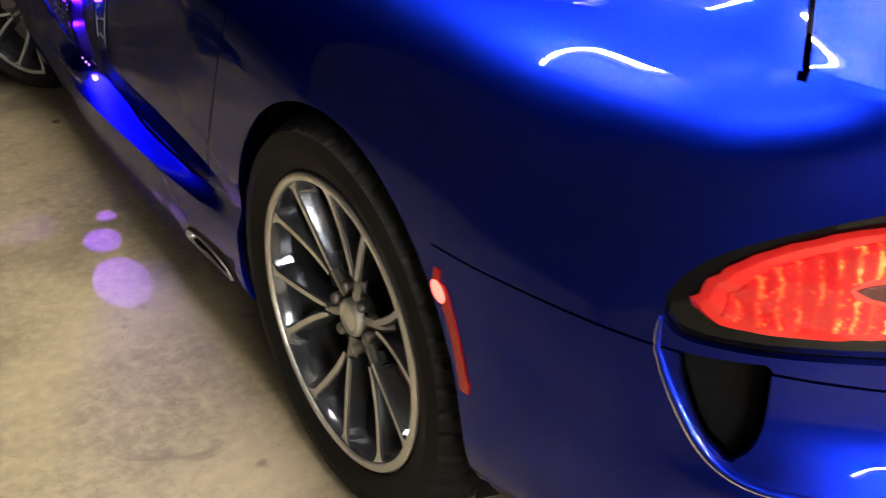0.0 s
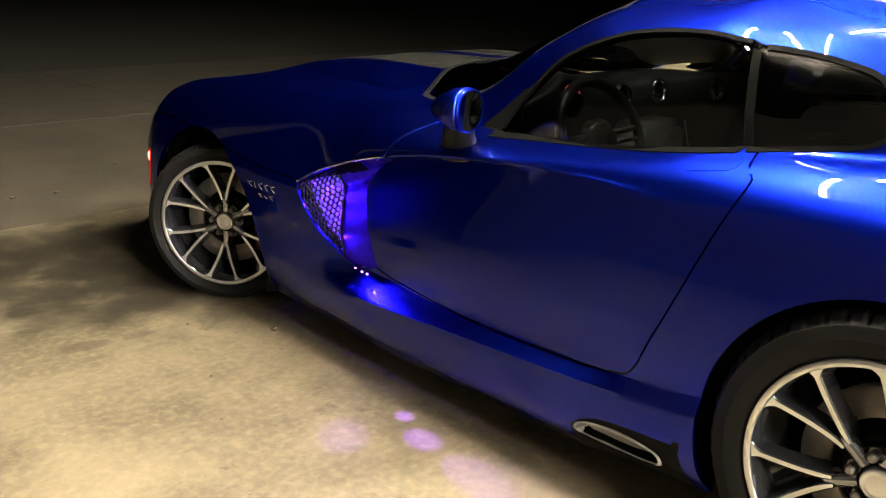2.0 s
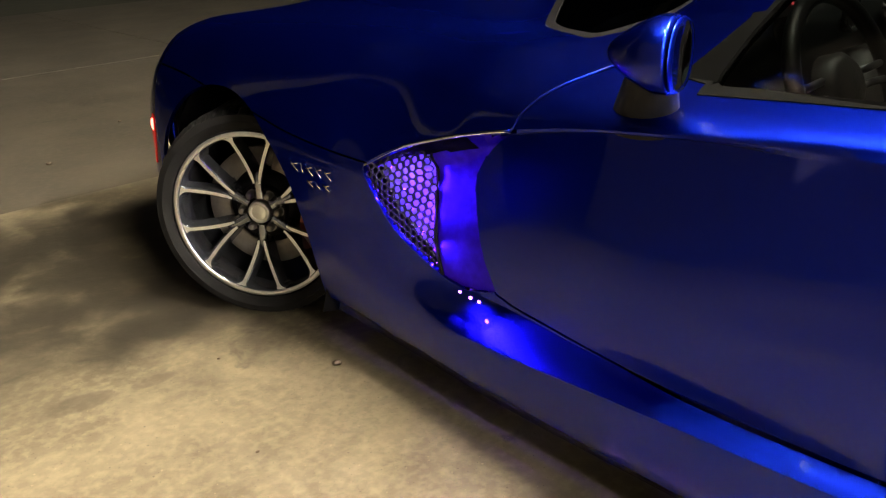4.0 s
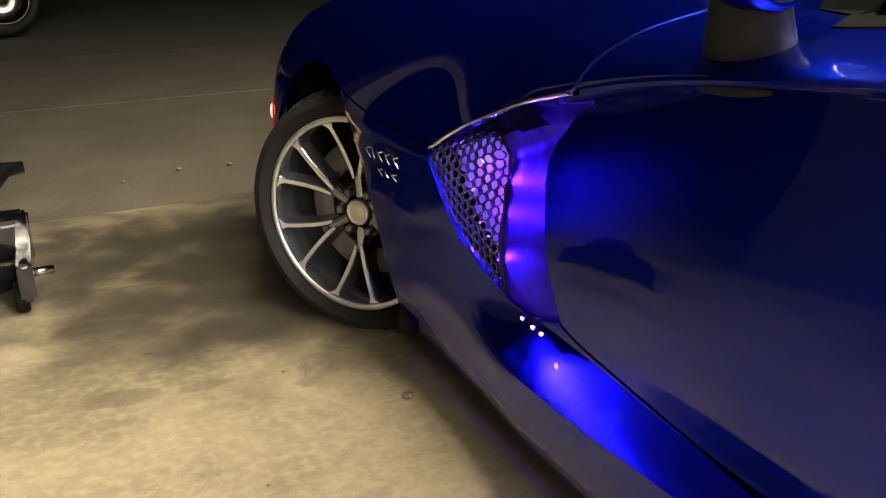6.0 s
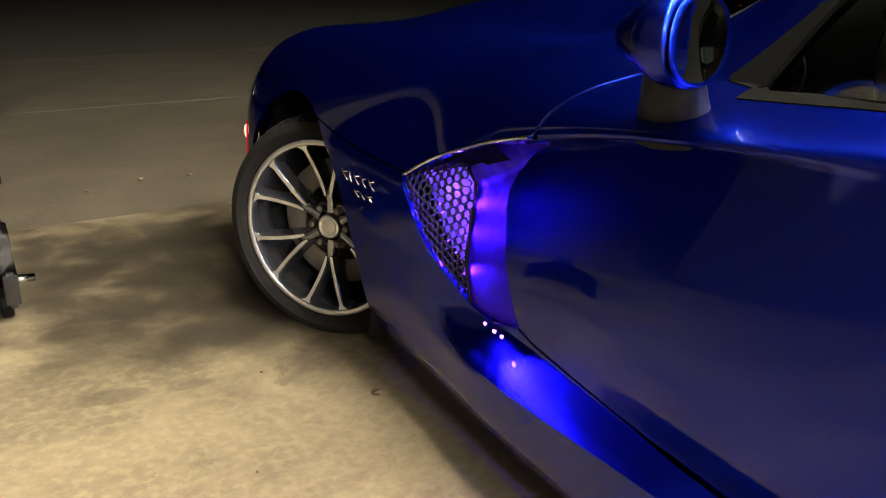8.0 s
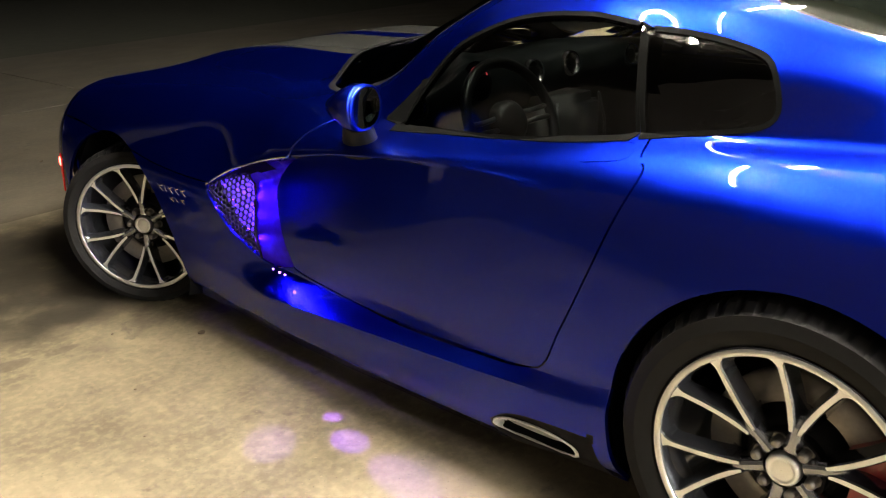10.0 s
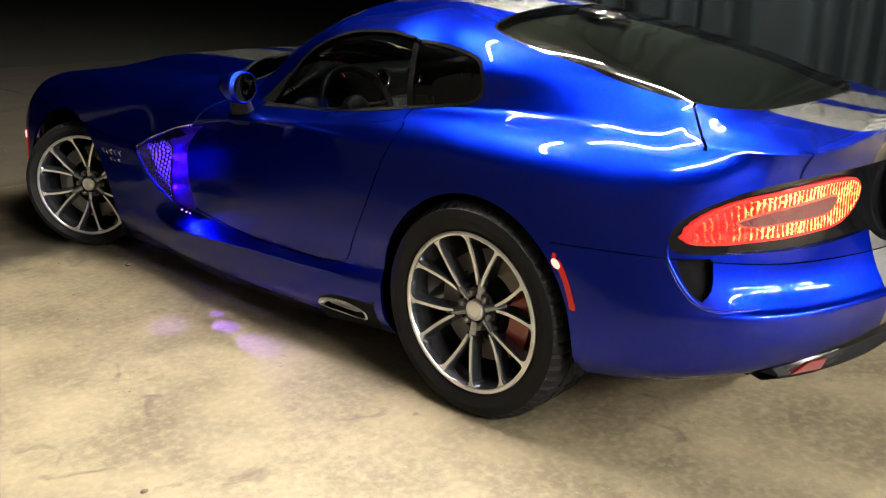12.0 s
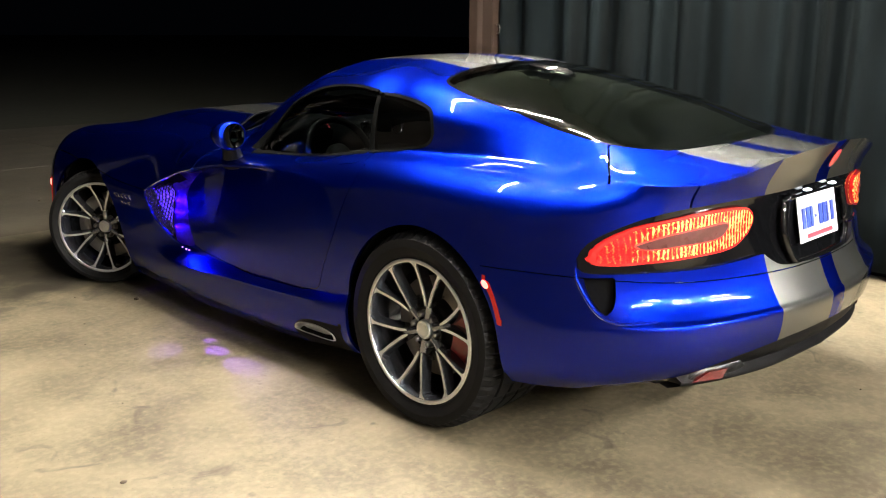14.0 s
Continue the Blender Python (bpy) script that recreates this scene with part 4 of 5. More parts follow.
bm = bmesh.new()
for lo, hi in (((-.48, -.45, .15), (.48, 3.25, .19)), ((-.86, .42, .125), (.86, 2.08, .165)), ((-.70, -.80, .31), (.70, -.42, .35)), ((-.80, 2.93, .15), (.80, 3.22, .19))):
    box(bm, lo, hi, .01)
part("underbody", bm, BLACK, car, "dark flat underside", smooth=False)

# ---- side vent with honeycomb and violet light ----
from mathutils import kdtree
skin = [v.co.copy() for v in body.verts if v.co.x < -.6 and 1.2 < v.co.y < 2.2 and .3 < v.co.z < .93]
tree = kdtree.KDTree(len(skin))
for i, v in enumerate(skin):
    tree.insert((0, v.y, v.z), i)
tree.balance()


def skin_x(y, z):
    got = tree.find_n((0, y, z), 4)
    ws = [1 / (d + .003) for _, _, d in got]
    return sum(skin[i].x * w for (_, i, _), w in zip(got, ws)) / sum(ws)


def vent_bar_y(z):
    return 1.685 + (z - .36) * .19


def vent_depth(y, z):
    """A trough: the grille falls back from the fender's edge to the bar, the panel behind it comes out again to the door."""
    yb = vent_bar_y(z)
    fall = lambda v: .34 * max(0, -.671 * (v - 1.885) + .741 * (z - .602))
    if y >= yb:
        return skin_x(y, z) + .006 + fall(y)
    f = min(1, (yb - y) / max(.02, yb - 1.575))
    return skin_x(y, z) + (.006 + fall(yb)) * (1 - f) + .010 * f


def vent_sheet(off):
    bm = bmesh.new()
    ys, zs = np.linspace(1.36, 1.93, 40), np.linspace(.33, .80, 34)
    grid = [[bm.verts.new((min(-.70, vent_depth(y, z) + off), y, z)) for z in zs] for y in ys]
    for i in range(len(ys) - 1):
        for j in range(len(zs) - 1):
            cy, cz = (ys[i] + ys[i + 1]) / 2, (zs[j] + zs[j + 1]) / 2
            if inside(VENT, [cy], [cz])[0] < .035:
                bm.faces.new((grid[i][j], grid[i + 1][j], grid[i + 1][j + 1], grid[i][j + 1]))
    for v in [v for v in bm.verts if not v.link_faces]:
        bm.verts.remove(v)
    return bm


bm = vent_sheet(.075)
part("vent_backing", bm, VENT_BACK, car, "vent duct lit violet from inside")
bm = bmesh.new()
cell = .0150
for i in range(76):
    for j in range(66):
        y0 = 1.38 + i * cell * .98
        z0 = .36 + j * cell * 1.13 + (i % 2) * cell * .565
        if y0 > 1.90 or z0 > .74 or inside(VENT, [y0], [z0])[0] > .003 or y0 < vent_bar_y(z0) + .004:
            continue
        if z0 > .655:
            continue
        x0 = vent_depth(y0, z0)
        ring = []
        for rr, dx in ((cell * .655, 0), (cell * .535, -.001), (cell * .535, .004)):
            ring.append([bm.verts.new((vent_depth(yq, zq) + dx, yq, zq)) for yq, zq in ((y0 + rr * math.cos(math.radians(60 * q)), z0 + rr * math.sin(math.radians(60 * q))) for q in range(6))])
        for a, b in zip(ring, ring[1:]):
            for q in range(6):
                bm.faces.new((a[q], a[(q + 1) % 6], b[(q + 1) % 6], b[q]))
part("honeycomb_grille", bm, GRILLE, car, "black honeycomb grille in the side vent", smooth=False)["kind"] = "stuff"
bm = bmesh.new()
tube(bm, [(vent_depth(vent_bar_y(z), z) - .001, vent_bar_y(z), z) for z in np.linspace(.375, .66, 12)], .0042)
part("vent_bar", bm, BLACK, car)
# glossy panel between the bar and the door's front edge
bm = bmesh.new()
rows = []
for z in np.linspace(.365, .72, 30):
    y1 = float(pchip([.365, .378, .45, .53, .62, .69, .72], [1.535, 1.530, 1.562, 1.585, 1.600, 1.562, 1.52], z)) - .004
    rows.append([bm.verts.new((vent_depth(y, z) + .002, y, z)) for y in np.linspace(max(vent_bar_y(z), y1 + .02), y1, 16)])
for a, b in zip(rows, rows[1:]):
    for i in range(15):
        bm.faces.new((a[i], a[i + 1], b[i + 1], b[i]))
bmesh.ops.recalc_face_normals(bm, faces=bm.faces)
if sum(f.normal.x for f in bm.faces) > 0:
    bmesh.ops.reverse_faces(bm, faces=bm.faces)
part("vent_panel", bm, VENT_PANEL, car, "gloss blue panel behind the grille, washed with violet light")
# rounded panel edges along the hood's rear line and the vent's upper rim
for name, pts, r in (("hood_edge", ((1.452, .752), (1.437, .790), (1.402, .826), (1.347, .858), (1.295, .884)), .0028), ("vent_rim", ((1.890, .599), (1.84, .629), (1.78, .657), (1.68, .690), (1.59, .717), (1.52, .735), (1.455, .749)), .004)):
    bm = bmesh.new()
    path = spline([(skin_x(y, z) + .0005, y, z) for y, z in pts], np.linspace(0, len(pts) - 1, 30))
    tube(bm, [tuple(p) for p in path], r, 10)
    part(name, bm, PAINT, car)
# black cover over the duct above the grille
bm = bmesh.new()
ys = np.linspace(1.585, 1.895, 40)
rows = []
for y in ys:
    top_z = float(pchip([1.50, 1.59, 1.68, 1.78, 1.84, 1.895], [.735, .716, .689, .656, .628, .595], y))
    rows.append([bm.verts.new((skin_x(y, top_z) + .003 + .045 * t, y, top_z + .002 - (.008 + .030 * min(1, (1.895 - y) / .16)) * t)) for t in np.linspace(0, 1, 6)])
for a, b in zip(rows, rows[1:]):
    for i in range(5):
        bm.faces.new((a[i], a[i + 1], b[i + 1], b[i]))
bmesh.ops.recalc_face_normals(bm, faces=bm.faces)
part("vent_cover", bm, DUCT_BLACK, car)
for y, z in ((1.632, .356), (1.600, .352), (1.575, .350)):
    bm = bmesh.new()
    box(bm, (skin_x(y, z) - .004, y - .0045, z - .003), (skin_x(y, z) + .004, y + .0045, z + .003), .001)
    part("led", bm, UV_LED, car, "small lit violet light diode", smooth=False)


def glow(name, kind, at, to, watts, angle=60, blend=0.3, radius=.006, colour=(.16, .03, 1.0)):
    data = bpy.data.lights.new(name, kind)
    data.energy, data.color, data.shadow_soft_size = watts, colour, radius
    if kind == "SPOT":
        data.spot_size, data.spot_blend = math.radians(angle), blend
    ob = new(name, data)
    ob.matrix_world = look(at, to)
    return ob


for y, z, w in ((1.82, .57, 2.2), (1.77, .49, 2.6), (1.74, .42, 1.0)):
    glow("vent_lamp", "POINT", (vent_depth(y, z) + .035, y, z), (-.9, 1.5, .3), w, colour=(.05, .006, 1.0))
for y, z, w in ((1.765, .575, 3.0), (1.750, .515, 3.0), (1.712, .44, 2.8)):
    glow("vent_lamp", "SPOT", (vent_depth(y, z) - .012, y, z), (vent_depth(1.67, z) + .02, 1.67, z - .01), w, 76, .8, .008, colour=(.13, .008, 1.0))
for y in (1.645, 1.600, 1.560):
    glow("sill_lamp", "SPOT", (-.992, y, .372), (-.950, y - .035, .285), 2.0, 34, .5, .004, (.34, .02, 1.0))
glow("sill_lamp", "SPOT", (-.985, 1.60, .385), (-.955, 1.575, .30), 1.2, 95, .7, .004, (.08, .02, 1.0))
glow("sill_lamp", "SPOT", (-.968, 1.645, .372), (-.965, 1.30, .305), 45, 40, .6, .01, (.08, .03, 1.0))
for to, ang, w in (((-1.00, 1.285, 0), 6, 110), ((-1.05, 1.15, 0), 9, 110), ((-1.07, .92, 0), 10, 110), ((-1.2, 1.32, 0), 16, 18)):
    glow("vent_beam", "SPOT", (-1.0, 1.60, .42), to, w, ang, .12, .003, (.32, .10, 1.0))

# ---- mirrors ----
STALK = plain("satin_dark_paint", (.005, .0055, .008), .4, 0, .1, 300, spec=.12)
MIRROR = plain("mirror_glass", (.75, .80, .78), .02, 1.0)
for s in (-1, 1):
    bm = bmesh.new()
    bmesh.ops.create_uvsphere(bm, u_segments=32, v_segments=20, radius=1)
    for v in bm.verts:
        c = v.co
        k = lambda q, p: math.copysign(abs(q) ** p, q)
        y = k(c.y, .75)
        v.co = Vector((k(c.x, .88) * (.088 if y < .2 else .088 * (1.12 - .6 * y)), (y * .10 if y > 0 else y * .012), k(c.z, .88) * (.060 if y < .2 else .060 * (1.12 - .6 * y)) + .004 * c.x * s))
    m = Matrix.Translation((s * .940, 1.115, .926)) @ pose(0, 0, 0, 0, s * -4, s * -22)
    bmesh.ops.transform(bm, matrix=m, verts=bm.verts)
    shell = part("door_mirror", bm, PAINT, car, "blue door mirror on a stalk")
    bm = bmesh.new()
    for (sy, rim_k) in ((-.0125, .88), (-.016, .93), (-.010, 1.0)):
        ring = []
        for i in range(40):
            a = 2 * math.pi * i / 40
            ring.append(bm.verts.new((math.copysign(abs(math.cos(a)) ** .88, math.cos(a)) * .084 * rim_k, sy, math.copysign(abs(math.sin(a)) ** .88, math.sin(a)) * .057 * rim_k)))
        if sy == -.0125:
            bm.faces.new(ring).material_index = 1
        else:
            for i in range(40):
                bm.faces.new((last[i], last[(i + 1) % 40], ring[(i + 1) % 40], ring[i]))
        last = ring
    bmesh.ops.recalc_face_normals(bm, faces=bm.faces)
    bmesh.ops.transform(bm, matrix=m, verts=bm.verts)
    part("mirror_bezel", bm, [PAINT, MIRROR], shell, "mirror glass in a blue bezel")
    bm = bmesh.new()
    rows = []
    for t in np.linspace(0, 1, 8):
        cx, cy, cz = s * (.885 + .035 * t), 1.215 - .050 * t, .783 + .105 * t
        wx, wy = .044 - .014 * t ** .6, .070 - .026 * t
        rows.append([bm.verts.new((cx + wx * math.cos(q) - s * .02 * (1 - t), cy + wy * math.sin(q), cz - s * .0 + .010 * math.cos(q) * -s * (1 - t))) for q in np.linspace(0, 2 * math.pi, 20, endpoint=False)])
    for a, b in zip(rows, rows[1:]):
        for i in range(20):
            bm.faces.new((a[i], a[(i + 1) % 20], b[(i + 1) % 20], b[i]))
    bmesh.ops.recalc_face_normals(bm, faces=bm.faces)
    part("mirror_stalk", bm, STALK, shell, "dark painted mirror foot")

# ---- badge, handle, side exhaust ----
badge = None
for row, zz, spans in ((0, .552, ((2.155, 2.125), (2.112, 2.104), (2.092, 2.068), (2.056, 2.036), (2.024, 2.000))), (1, .520, ((2.092, 2.070), (2.058, 2.044), (2.032, 2.010)))):
    for a, b in spans:
        bm = bmesh.new()
        h = .011 if row == 0 else .007
        xm = skin_x((a + b) / 2, zz)
        for p, q, zp, zq in ((a, b, zz + h, zz - h), (b, a, zz + h * .9, zz + h * .2)) if a - b > .015 else ((a, b, zz + h, zz - h),):
            tube(bm, [(skin_x(p, zp) - .002, p, zp), (skin_x((p + q) / 2, (zp + zq) / 2) - .0035, (p + q) / 2, (zp + zq) / 2), (skin_x(q, zq) - .002, q, zq)], .0017, 6)
        part("badge_bar", bm, CHROME, car, "chrome badge shape on the fender")
sill_skin = [v.co.copy() for v in body.verts if v.co.x < -.8 and .3 < v.co.y < .85 and .12 < v.co.z < .32]
sill_tree = kdtree.KDTree(len(sill_skin))
for i, v in enumerate(sill_skin):
    sill_tree.insert((0, v.y, v.z), i)
sill_tree.balance()


def sill_out(y, z):
    got = sill_tree.find_n((0, y, z), 6)
    ws = [1 / (d + .006) for _, _, d in got]
    return -sum(sill_skin[i].x * w for (_, i, _), w in zip(got, ws)) / sum(ws)


for s in (-1, 1):
    bm = bmesh.new()
    prof = [(.97, -.03), (1.0, 0), (1.02, .003), (1.0, .006), (.95, .005), (.93, -.002), (.86, -.045), (.55, -.075)]
    rows = []
    for k, dpt in prof:
        ring = []
        for i in range(36):
            a = 2 * math.pi * i / 36
            u, v = math.copysign(abs(math.cos(a)) ** .8, math.cos(a)) * .124 * k, math.copysign(abs(math.sin(a)) ** .8, math.sin(a)) * k
            y, z = .562 + u - .012 * v, .203 + v * (.037 if v > 0 else .012)
            ring.append(bm.verts.new((s * (sill_out(y, z) + dpt), y, z)))
        rows.append(ring)
    for a, b in zip(rows, rows[1:]):
        for i in range(36):
            bm.faces.new((a[i], a[(i + 1) % 36], b[(i + 1) % 36], b[i]))
    bm.faces.new(rows[-1])
    bmesh.ops.recalc_face_normals(bm, faces=bm.faces)
    part("side_exhaust", bm, ALLOY, car, "oval polished side exhaust outlet")

# ---- tail: lamps, plate, emblem, diffuser ----
rear_skin = [v.co.copy() for v in body.verts if v.co.y < -.4 and .25 < v.co.z < 1.05]
rtree = kdtree.KDTree(len(rear_skin))
for i, v in enumerate(rear_skin):
    rtree.insert((v.x, 0, v.z), i)
rtree.balance()


def rear_y(x, z):
    got = rtree.find_n((x, 0, z), 4)
    ws = [1 / (d + .002) for _, _, d in got]
    return sum(rear_skin[i].y * w for (_, i, _), w in zip(got, ws)) / sum(ws)


def lens(name, lo, hi, out, material, s, parent, label="", shape=LAMP):
    """A sheet over the tail between two distances inside the lamp's outline, standing out from the panel."""
    bm = bmesh.new()
    xs, zs = np.arange(.385, .90, .008), np.arange(.655, .865, .008)
    grid = [[bm.verts.new((s * x, rear_y(s * x, z) - out, z)) for z in zs] for x in xs]
    for i in range(len(xs) - 1):
        for j in range(len(zs) - 1):
            bm.faces.new((grid[i][j], grid[i + 1][j], grid[i + 1][j + 1], grid[i][j + 1]))
    for lim in (lo, hi):
        cut(bm, lambda x, y, z: inside(shape, np.abs(x), z) - lim)
    mid = np.array([f.calc_center_median() for f in bm.faces])
    d = inside(shape, np.abs(mid[:, 0]), mid[:, 2])
    fs = [f for f, q in zip(bm.faces, d) if not lo < q < hi]
    bmesh.ops.delete(bm, geom=fs, context="FACES")
    bmesh.ops.recalc_face_normals(bm, faces=bm.faces)
    if sum(f.normal.y for f in bm.faces) > 0:
        bmesh.ops.reverse_faces(bm, faces=bm.faces)
    edge = [e for e in bm.edges if len(e.link_faces) == 1]
    ex = bmesh.ops.extrude_edge_only(bm, edges=edge)
    for v in [g for g in ex["geom"] if isinstance(g, bmesh.types.BMVert)]:
        v.co.y += out + .012
    for e in edge:
        e.smooth = False
    return part(name, bm, material, parent, label)


for s in (-1, 1):
    lamp = lens("tail_lamp", -1, 0, .000, TAIL_RED, s, car, "lit red tail lamp with glowing loop")
    lens("light_loop", -1, -.008, .003, TAIL_LENS, s, lamp, "glowing orange-red light loop")
    lens("inner_rim", -1, .005, .005, TAIL_RIM, s, lamp, "clear raised rim round the inner lens", LAMP_MID)
    lens("inner_lens", -1, 0, .008, TAIL_MID, s, lamp, "pale pink inner lens", LAMP_MID)

for s in (-1, 1):
    bm = bmesh.new()
    pts = [(s * x, y, z) for x, y, z in ((.897, -.622, .690), (.900, -.629, .652), (.893, -.661, .597), (.880, -.702, .551), (.856, -.748, .532), (.815, -.795, .532), (.775, -.832, .537))]
    tube(bm, [tuple(p) for p in spline(pts, np.linspace(0, len(pts) - 1, 40))], [.002 + .0045 * math.sin(math.pi * k / 39) for k in range(40)], 10)
    part("scoop_rim", bm, PAINT, car)

plate_m = Matrix.Translation((-.004, -.957, .765)) @ pose(0, 0, 0, -12)
bm = bmesh.new()
box(bm, (-.1525, -.002, -.076), (.1525, .002, .076), .0015)
plate = part("number_plate", bm, PLATE, car, "white number plate with blue marks and red line", smooth=False)
plate.matrix_basis = plate_m
for i, w in enumerate((.024, .026, .020, .014, .026, .026, .012, .026)):
    x0 = -.128 + i * .0325
    bm = bmesh.new()
    if w == .014:
        box(bm, (x0, -.005, -.004), (x0 + w, -.003, .006), .0005)
    else:
        box(bm, (x0, -.005, -.032), (x0 + w, -.003, .036), .0005)
    part("plate_mark", bm, PLATE_BLUE, plate, "blue bar", smooth=False)
bm = bmesh.new()
box(bm, (-.10, -.005, -.066), (.10, -.003, -.052), .0005)
part("plate_line", bm, PLATE_RED, plate, "red line", smooth=False)
bm = bmesh.new()
ringpts = [(x, y, z) for x, z in outline([(-.235, .095, 1), (.235, .095, 1), (.245, -.02), (.20, -.105), (.12, -.12), (-.12, -.12), (-.20, -.105), (-.245, -.02)], 6) for y in (0,)]
tube(bm, ringpts, .013, 10, True)
ob = part("plate_frame", bm, GLOSS_BLACK, car, "raised gloss black plate surround")
ob.matrix_basis = Matrix.Translation((0, -.950, .750)) @ pose(0, 0, 0, -12)
for x in (-.10, .10):
    bm = bmesh.new()
    box(bm, (x - .018, -.962, .858), (x + .018, -.945, .864), .002)
    part("plate_light", bm, WHITE_LED, car, "small white plate light, lit", smooth=False)
bm = bmesh.new()
bmesh.ops.create_uvsphere(bm, u_segments=24, v_segments=12, radius=1)
for v in bm.verts:
    v.co = Vector((v.co.x * .026, v.co.y * .004, v.co.z * .034))
ob = part("emblem", bm, EMBLEM, car, "small red oval emblem")
ob.matrix_basis = Matrix.Translation((0, -.993, .958)) @ pose(0, 0, 0, 26)
# high brake light housing at the roof's rear edge
bm = bmesh.new()
fin = [(-.13, .25, 0), (0, .27, 0), (.13, .25, 0), (.075, .12, 0), (0, .055, 0), (-.075, .12, 0)]
lo = [bm.verts.new((x, y, float(pchip([-.45, -.2, .1, .3], [1.032, 1.115, 1.198, 1.228], y)) - .012)) for x, y, _ in fin]
hi = [bm.verts.new((x * .62, y * .7 + .052, float(pchip([-.45, -.2, .1, .3], [1.032, 1.115, 1.198, 1.228], y * .7 + .052)) + .012)) for x, y, _ in fin]
bm.faces.new(hi)
for i in range(6):
    bm.faces.new((lo[i], lo[(i + 1) % 6], hi[(i + 1) % 6], hi[i]))
bmesh.ops.recalc_face_normals(bm, faces=bm.faces)
bmesh.ops.bevel(bm, geom=list(bm.edges), offset=.006, segments=2, affect="EDGES")
part("high_brake_light", bm, GLOSS_BLACK, car, "gloss black high brake light housing")
# lower valance
bm = bmesh.new()
rows = []
for x in np.linspace(-.67, .67, 41):
    y = float(pchip([0, .3, .55, .7, .80], [-1.0, -.975, -.91, -.83, -.74], abs(x)))
    zt, zb = .335 - .01 * abs(x), float(pchip([0, .45, .66, .80], [.285, .285, .305, .33], abs(x)))
    rows.append([bm.verts.new(p) for p in ((x, y + .03, zt + .03), (x, y - .015, zt), (x, y - .012, zt - .012), (x, y + .03, zt - .03), (x, y + .06, zb), (x, y + .12, zb - .01))])
for a, b in zip(rows, rows[1:]):
    for i in range(5):
        bm.faces.new((a[i], a[i + 1], b[i + 1], b[i]))
bmesh.ops.recalc_face_normals(bm, faces=bm.faces)
part("rear_valance", bm, BLACK, car, "black rear valance under the bumper")
for s in (-1, 1):
    bm = bmesh.new()
    vs = [(s * .665, -.862, .318), (s * .60, -.905, .366), (s * .47, -.955, .372), (s * .44, -.955, .345), (s * .52, -.925, .315)]
    a = [bm.verts.new(v) for v in vs]
    b = [bm.verts.new((x, y + .05, z)) for x, y, z in vs]
    bm.faces.new(a)
    for i in range(5):
        bm.faces.new((a[i], a[(i + 1) % 5], b[(i + 1) % 5], b[i]))
    bmesh.ops.recalc_face_normals(bm, faces=bm.faces)
    bmesh.ops.bevel(bm, geom=list(bm.edges), offset=.004, segments=2, affect="EDGES")
    ob = part("reflector_housing", bm, VALANCE_TRIM, car, "dark satin corner trim of the valance")
    bm = bmesh.new()
    vs = [(s * .638, -.886, .326), (s * .592, -.914, .356), (s * .530, -.940, .357), (s * .545, -.932, .327)]
    a = [bm.verts.new(v) for v in vs]
    b = [bm.verts.new((x, y + .03, z)) for x, y, z in vs]
    bm.faces.new(a)
    for i in range(4):
        bm.faces.new((a[i], a[(i + 1) % 4], b[(i + 1) % 4], b[i]))
    bmesh.ops.recalc_face_normals(bm, faces=bm.faces)
    part("rear_reflector", bm, RED_LENS, ob, "dark red reflector", smooth=False)

# ---- cabin ----
inner = (region == "body_shell") & (Z > .95) & (Y > -.1) & (Y < 1.5)
panel("headliner", inner, BLACK, 0.0, 0.022)
bm = bmesh.new()
for s in (-1, 1):
    box(bm, (s * .73 - .02, .36, .25), (s * .73 + .02, 1.42, .835), .012)
box(bm, (-.74, .30, .18), (.74, 1.62, .22), .01)
box(bm, (-.70, .28, .20), (.70, .36, .93), .02)
part("cabin_trim", bm, BLACK, car, "black cabin lining", smooth=False)
bm = bmesh.new()
rows = []
for y, z in ((.36, .925), (.1, .945), (-.2, .94), (-.5, .92), (-.66, .90)):
    rows.append([bm.verts.new((x, y, z + .012 * math.cos(x * 3))) for x in np.linspace(-.60, .60, 12)])
for a, b in zip(rows, rows[1:]):
    for i in range(11):
        bm.faces.new((a[i], a[i + 1], b[i + 1], b[i]))
part("cargo_cover", bm, plain("cargo_cloth", (.018, .021, .016), .8, 0, .3, 40), car, "dark grey-green cargo cover")
bm = bmesh.new()
rows = []
for x in np.linspace(-.70, .70, 29):
    hump = .035 * math.exp(-((x + .37) / .16) ** 2)
    sink = .16 * max(0, (abs(x) - .30) / .40) ** 2
    rows.append([bm.verts.new((x, y, z - sink * min(1, max(0, (y - 1.24) / .2)))) for y, z in ((1.66, .88), (1.50, .925), (1.36, .935 + hump), (1.27, .925 + hump), (1.235, .90 + hump * .6), (1.25, .80), (1.30, .70), (1.33, .45), (1.36, .25))])
for a, b in zip(rows, rows[1:]):
    for i in range(8):
        bm.faces.new((a[i], a[i + 1], b[i + 1], b[i]))
bmesh.ops.recalc_face_normals(bm, faces=bm.faces)
dash = part("dashboard", bm, DASH, car, "dark padded dashboard")
for x, z in ((-.10, .885), (.10, .885), (.47, .865), (-.64, .86)):
    bm = lathe([(.030, .006), (.034, -.006), (.040, -.008), (.043, 0), (.043, .012)], 32, "y")
    ob = part("air_vent", bm, CHROME, dash, "round chrome-ringed air vent")
    ob.matrix_basis = Matrix.Translation((x, 1.232, z)) @ pose(0, 0, 0, -12)
    bm = lathe([(.0005, 0), (.012, -.002), (.031, .004)], 24, "y")
    part("vent_core", bm, BLACK, ob)
bm = bmesh.new()
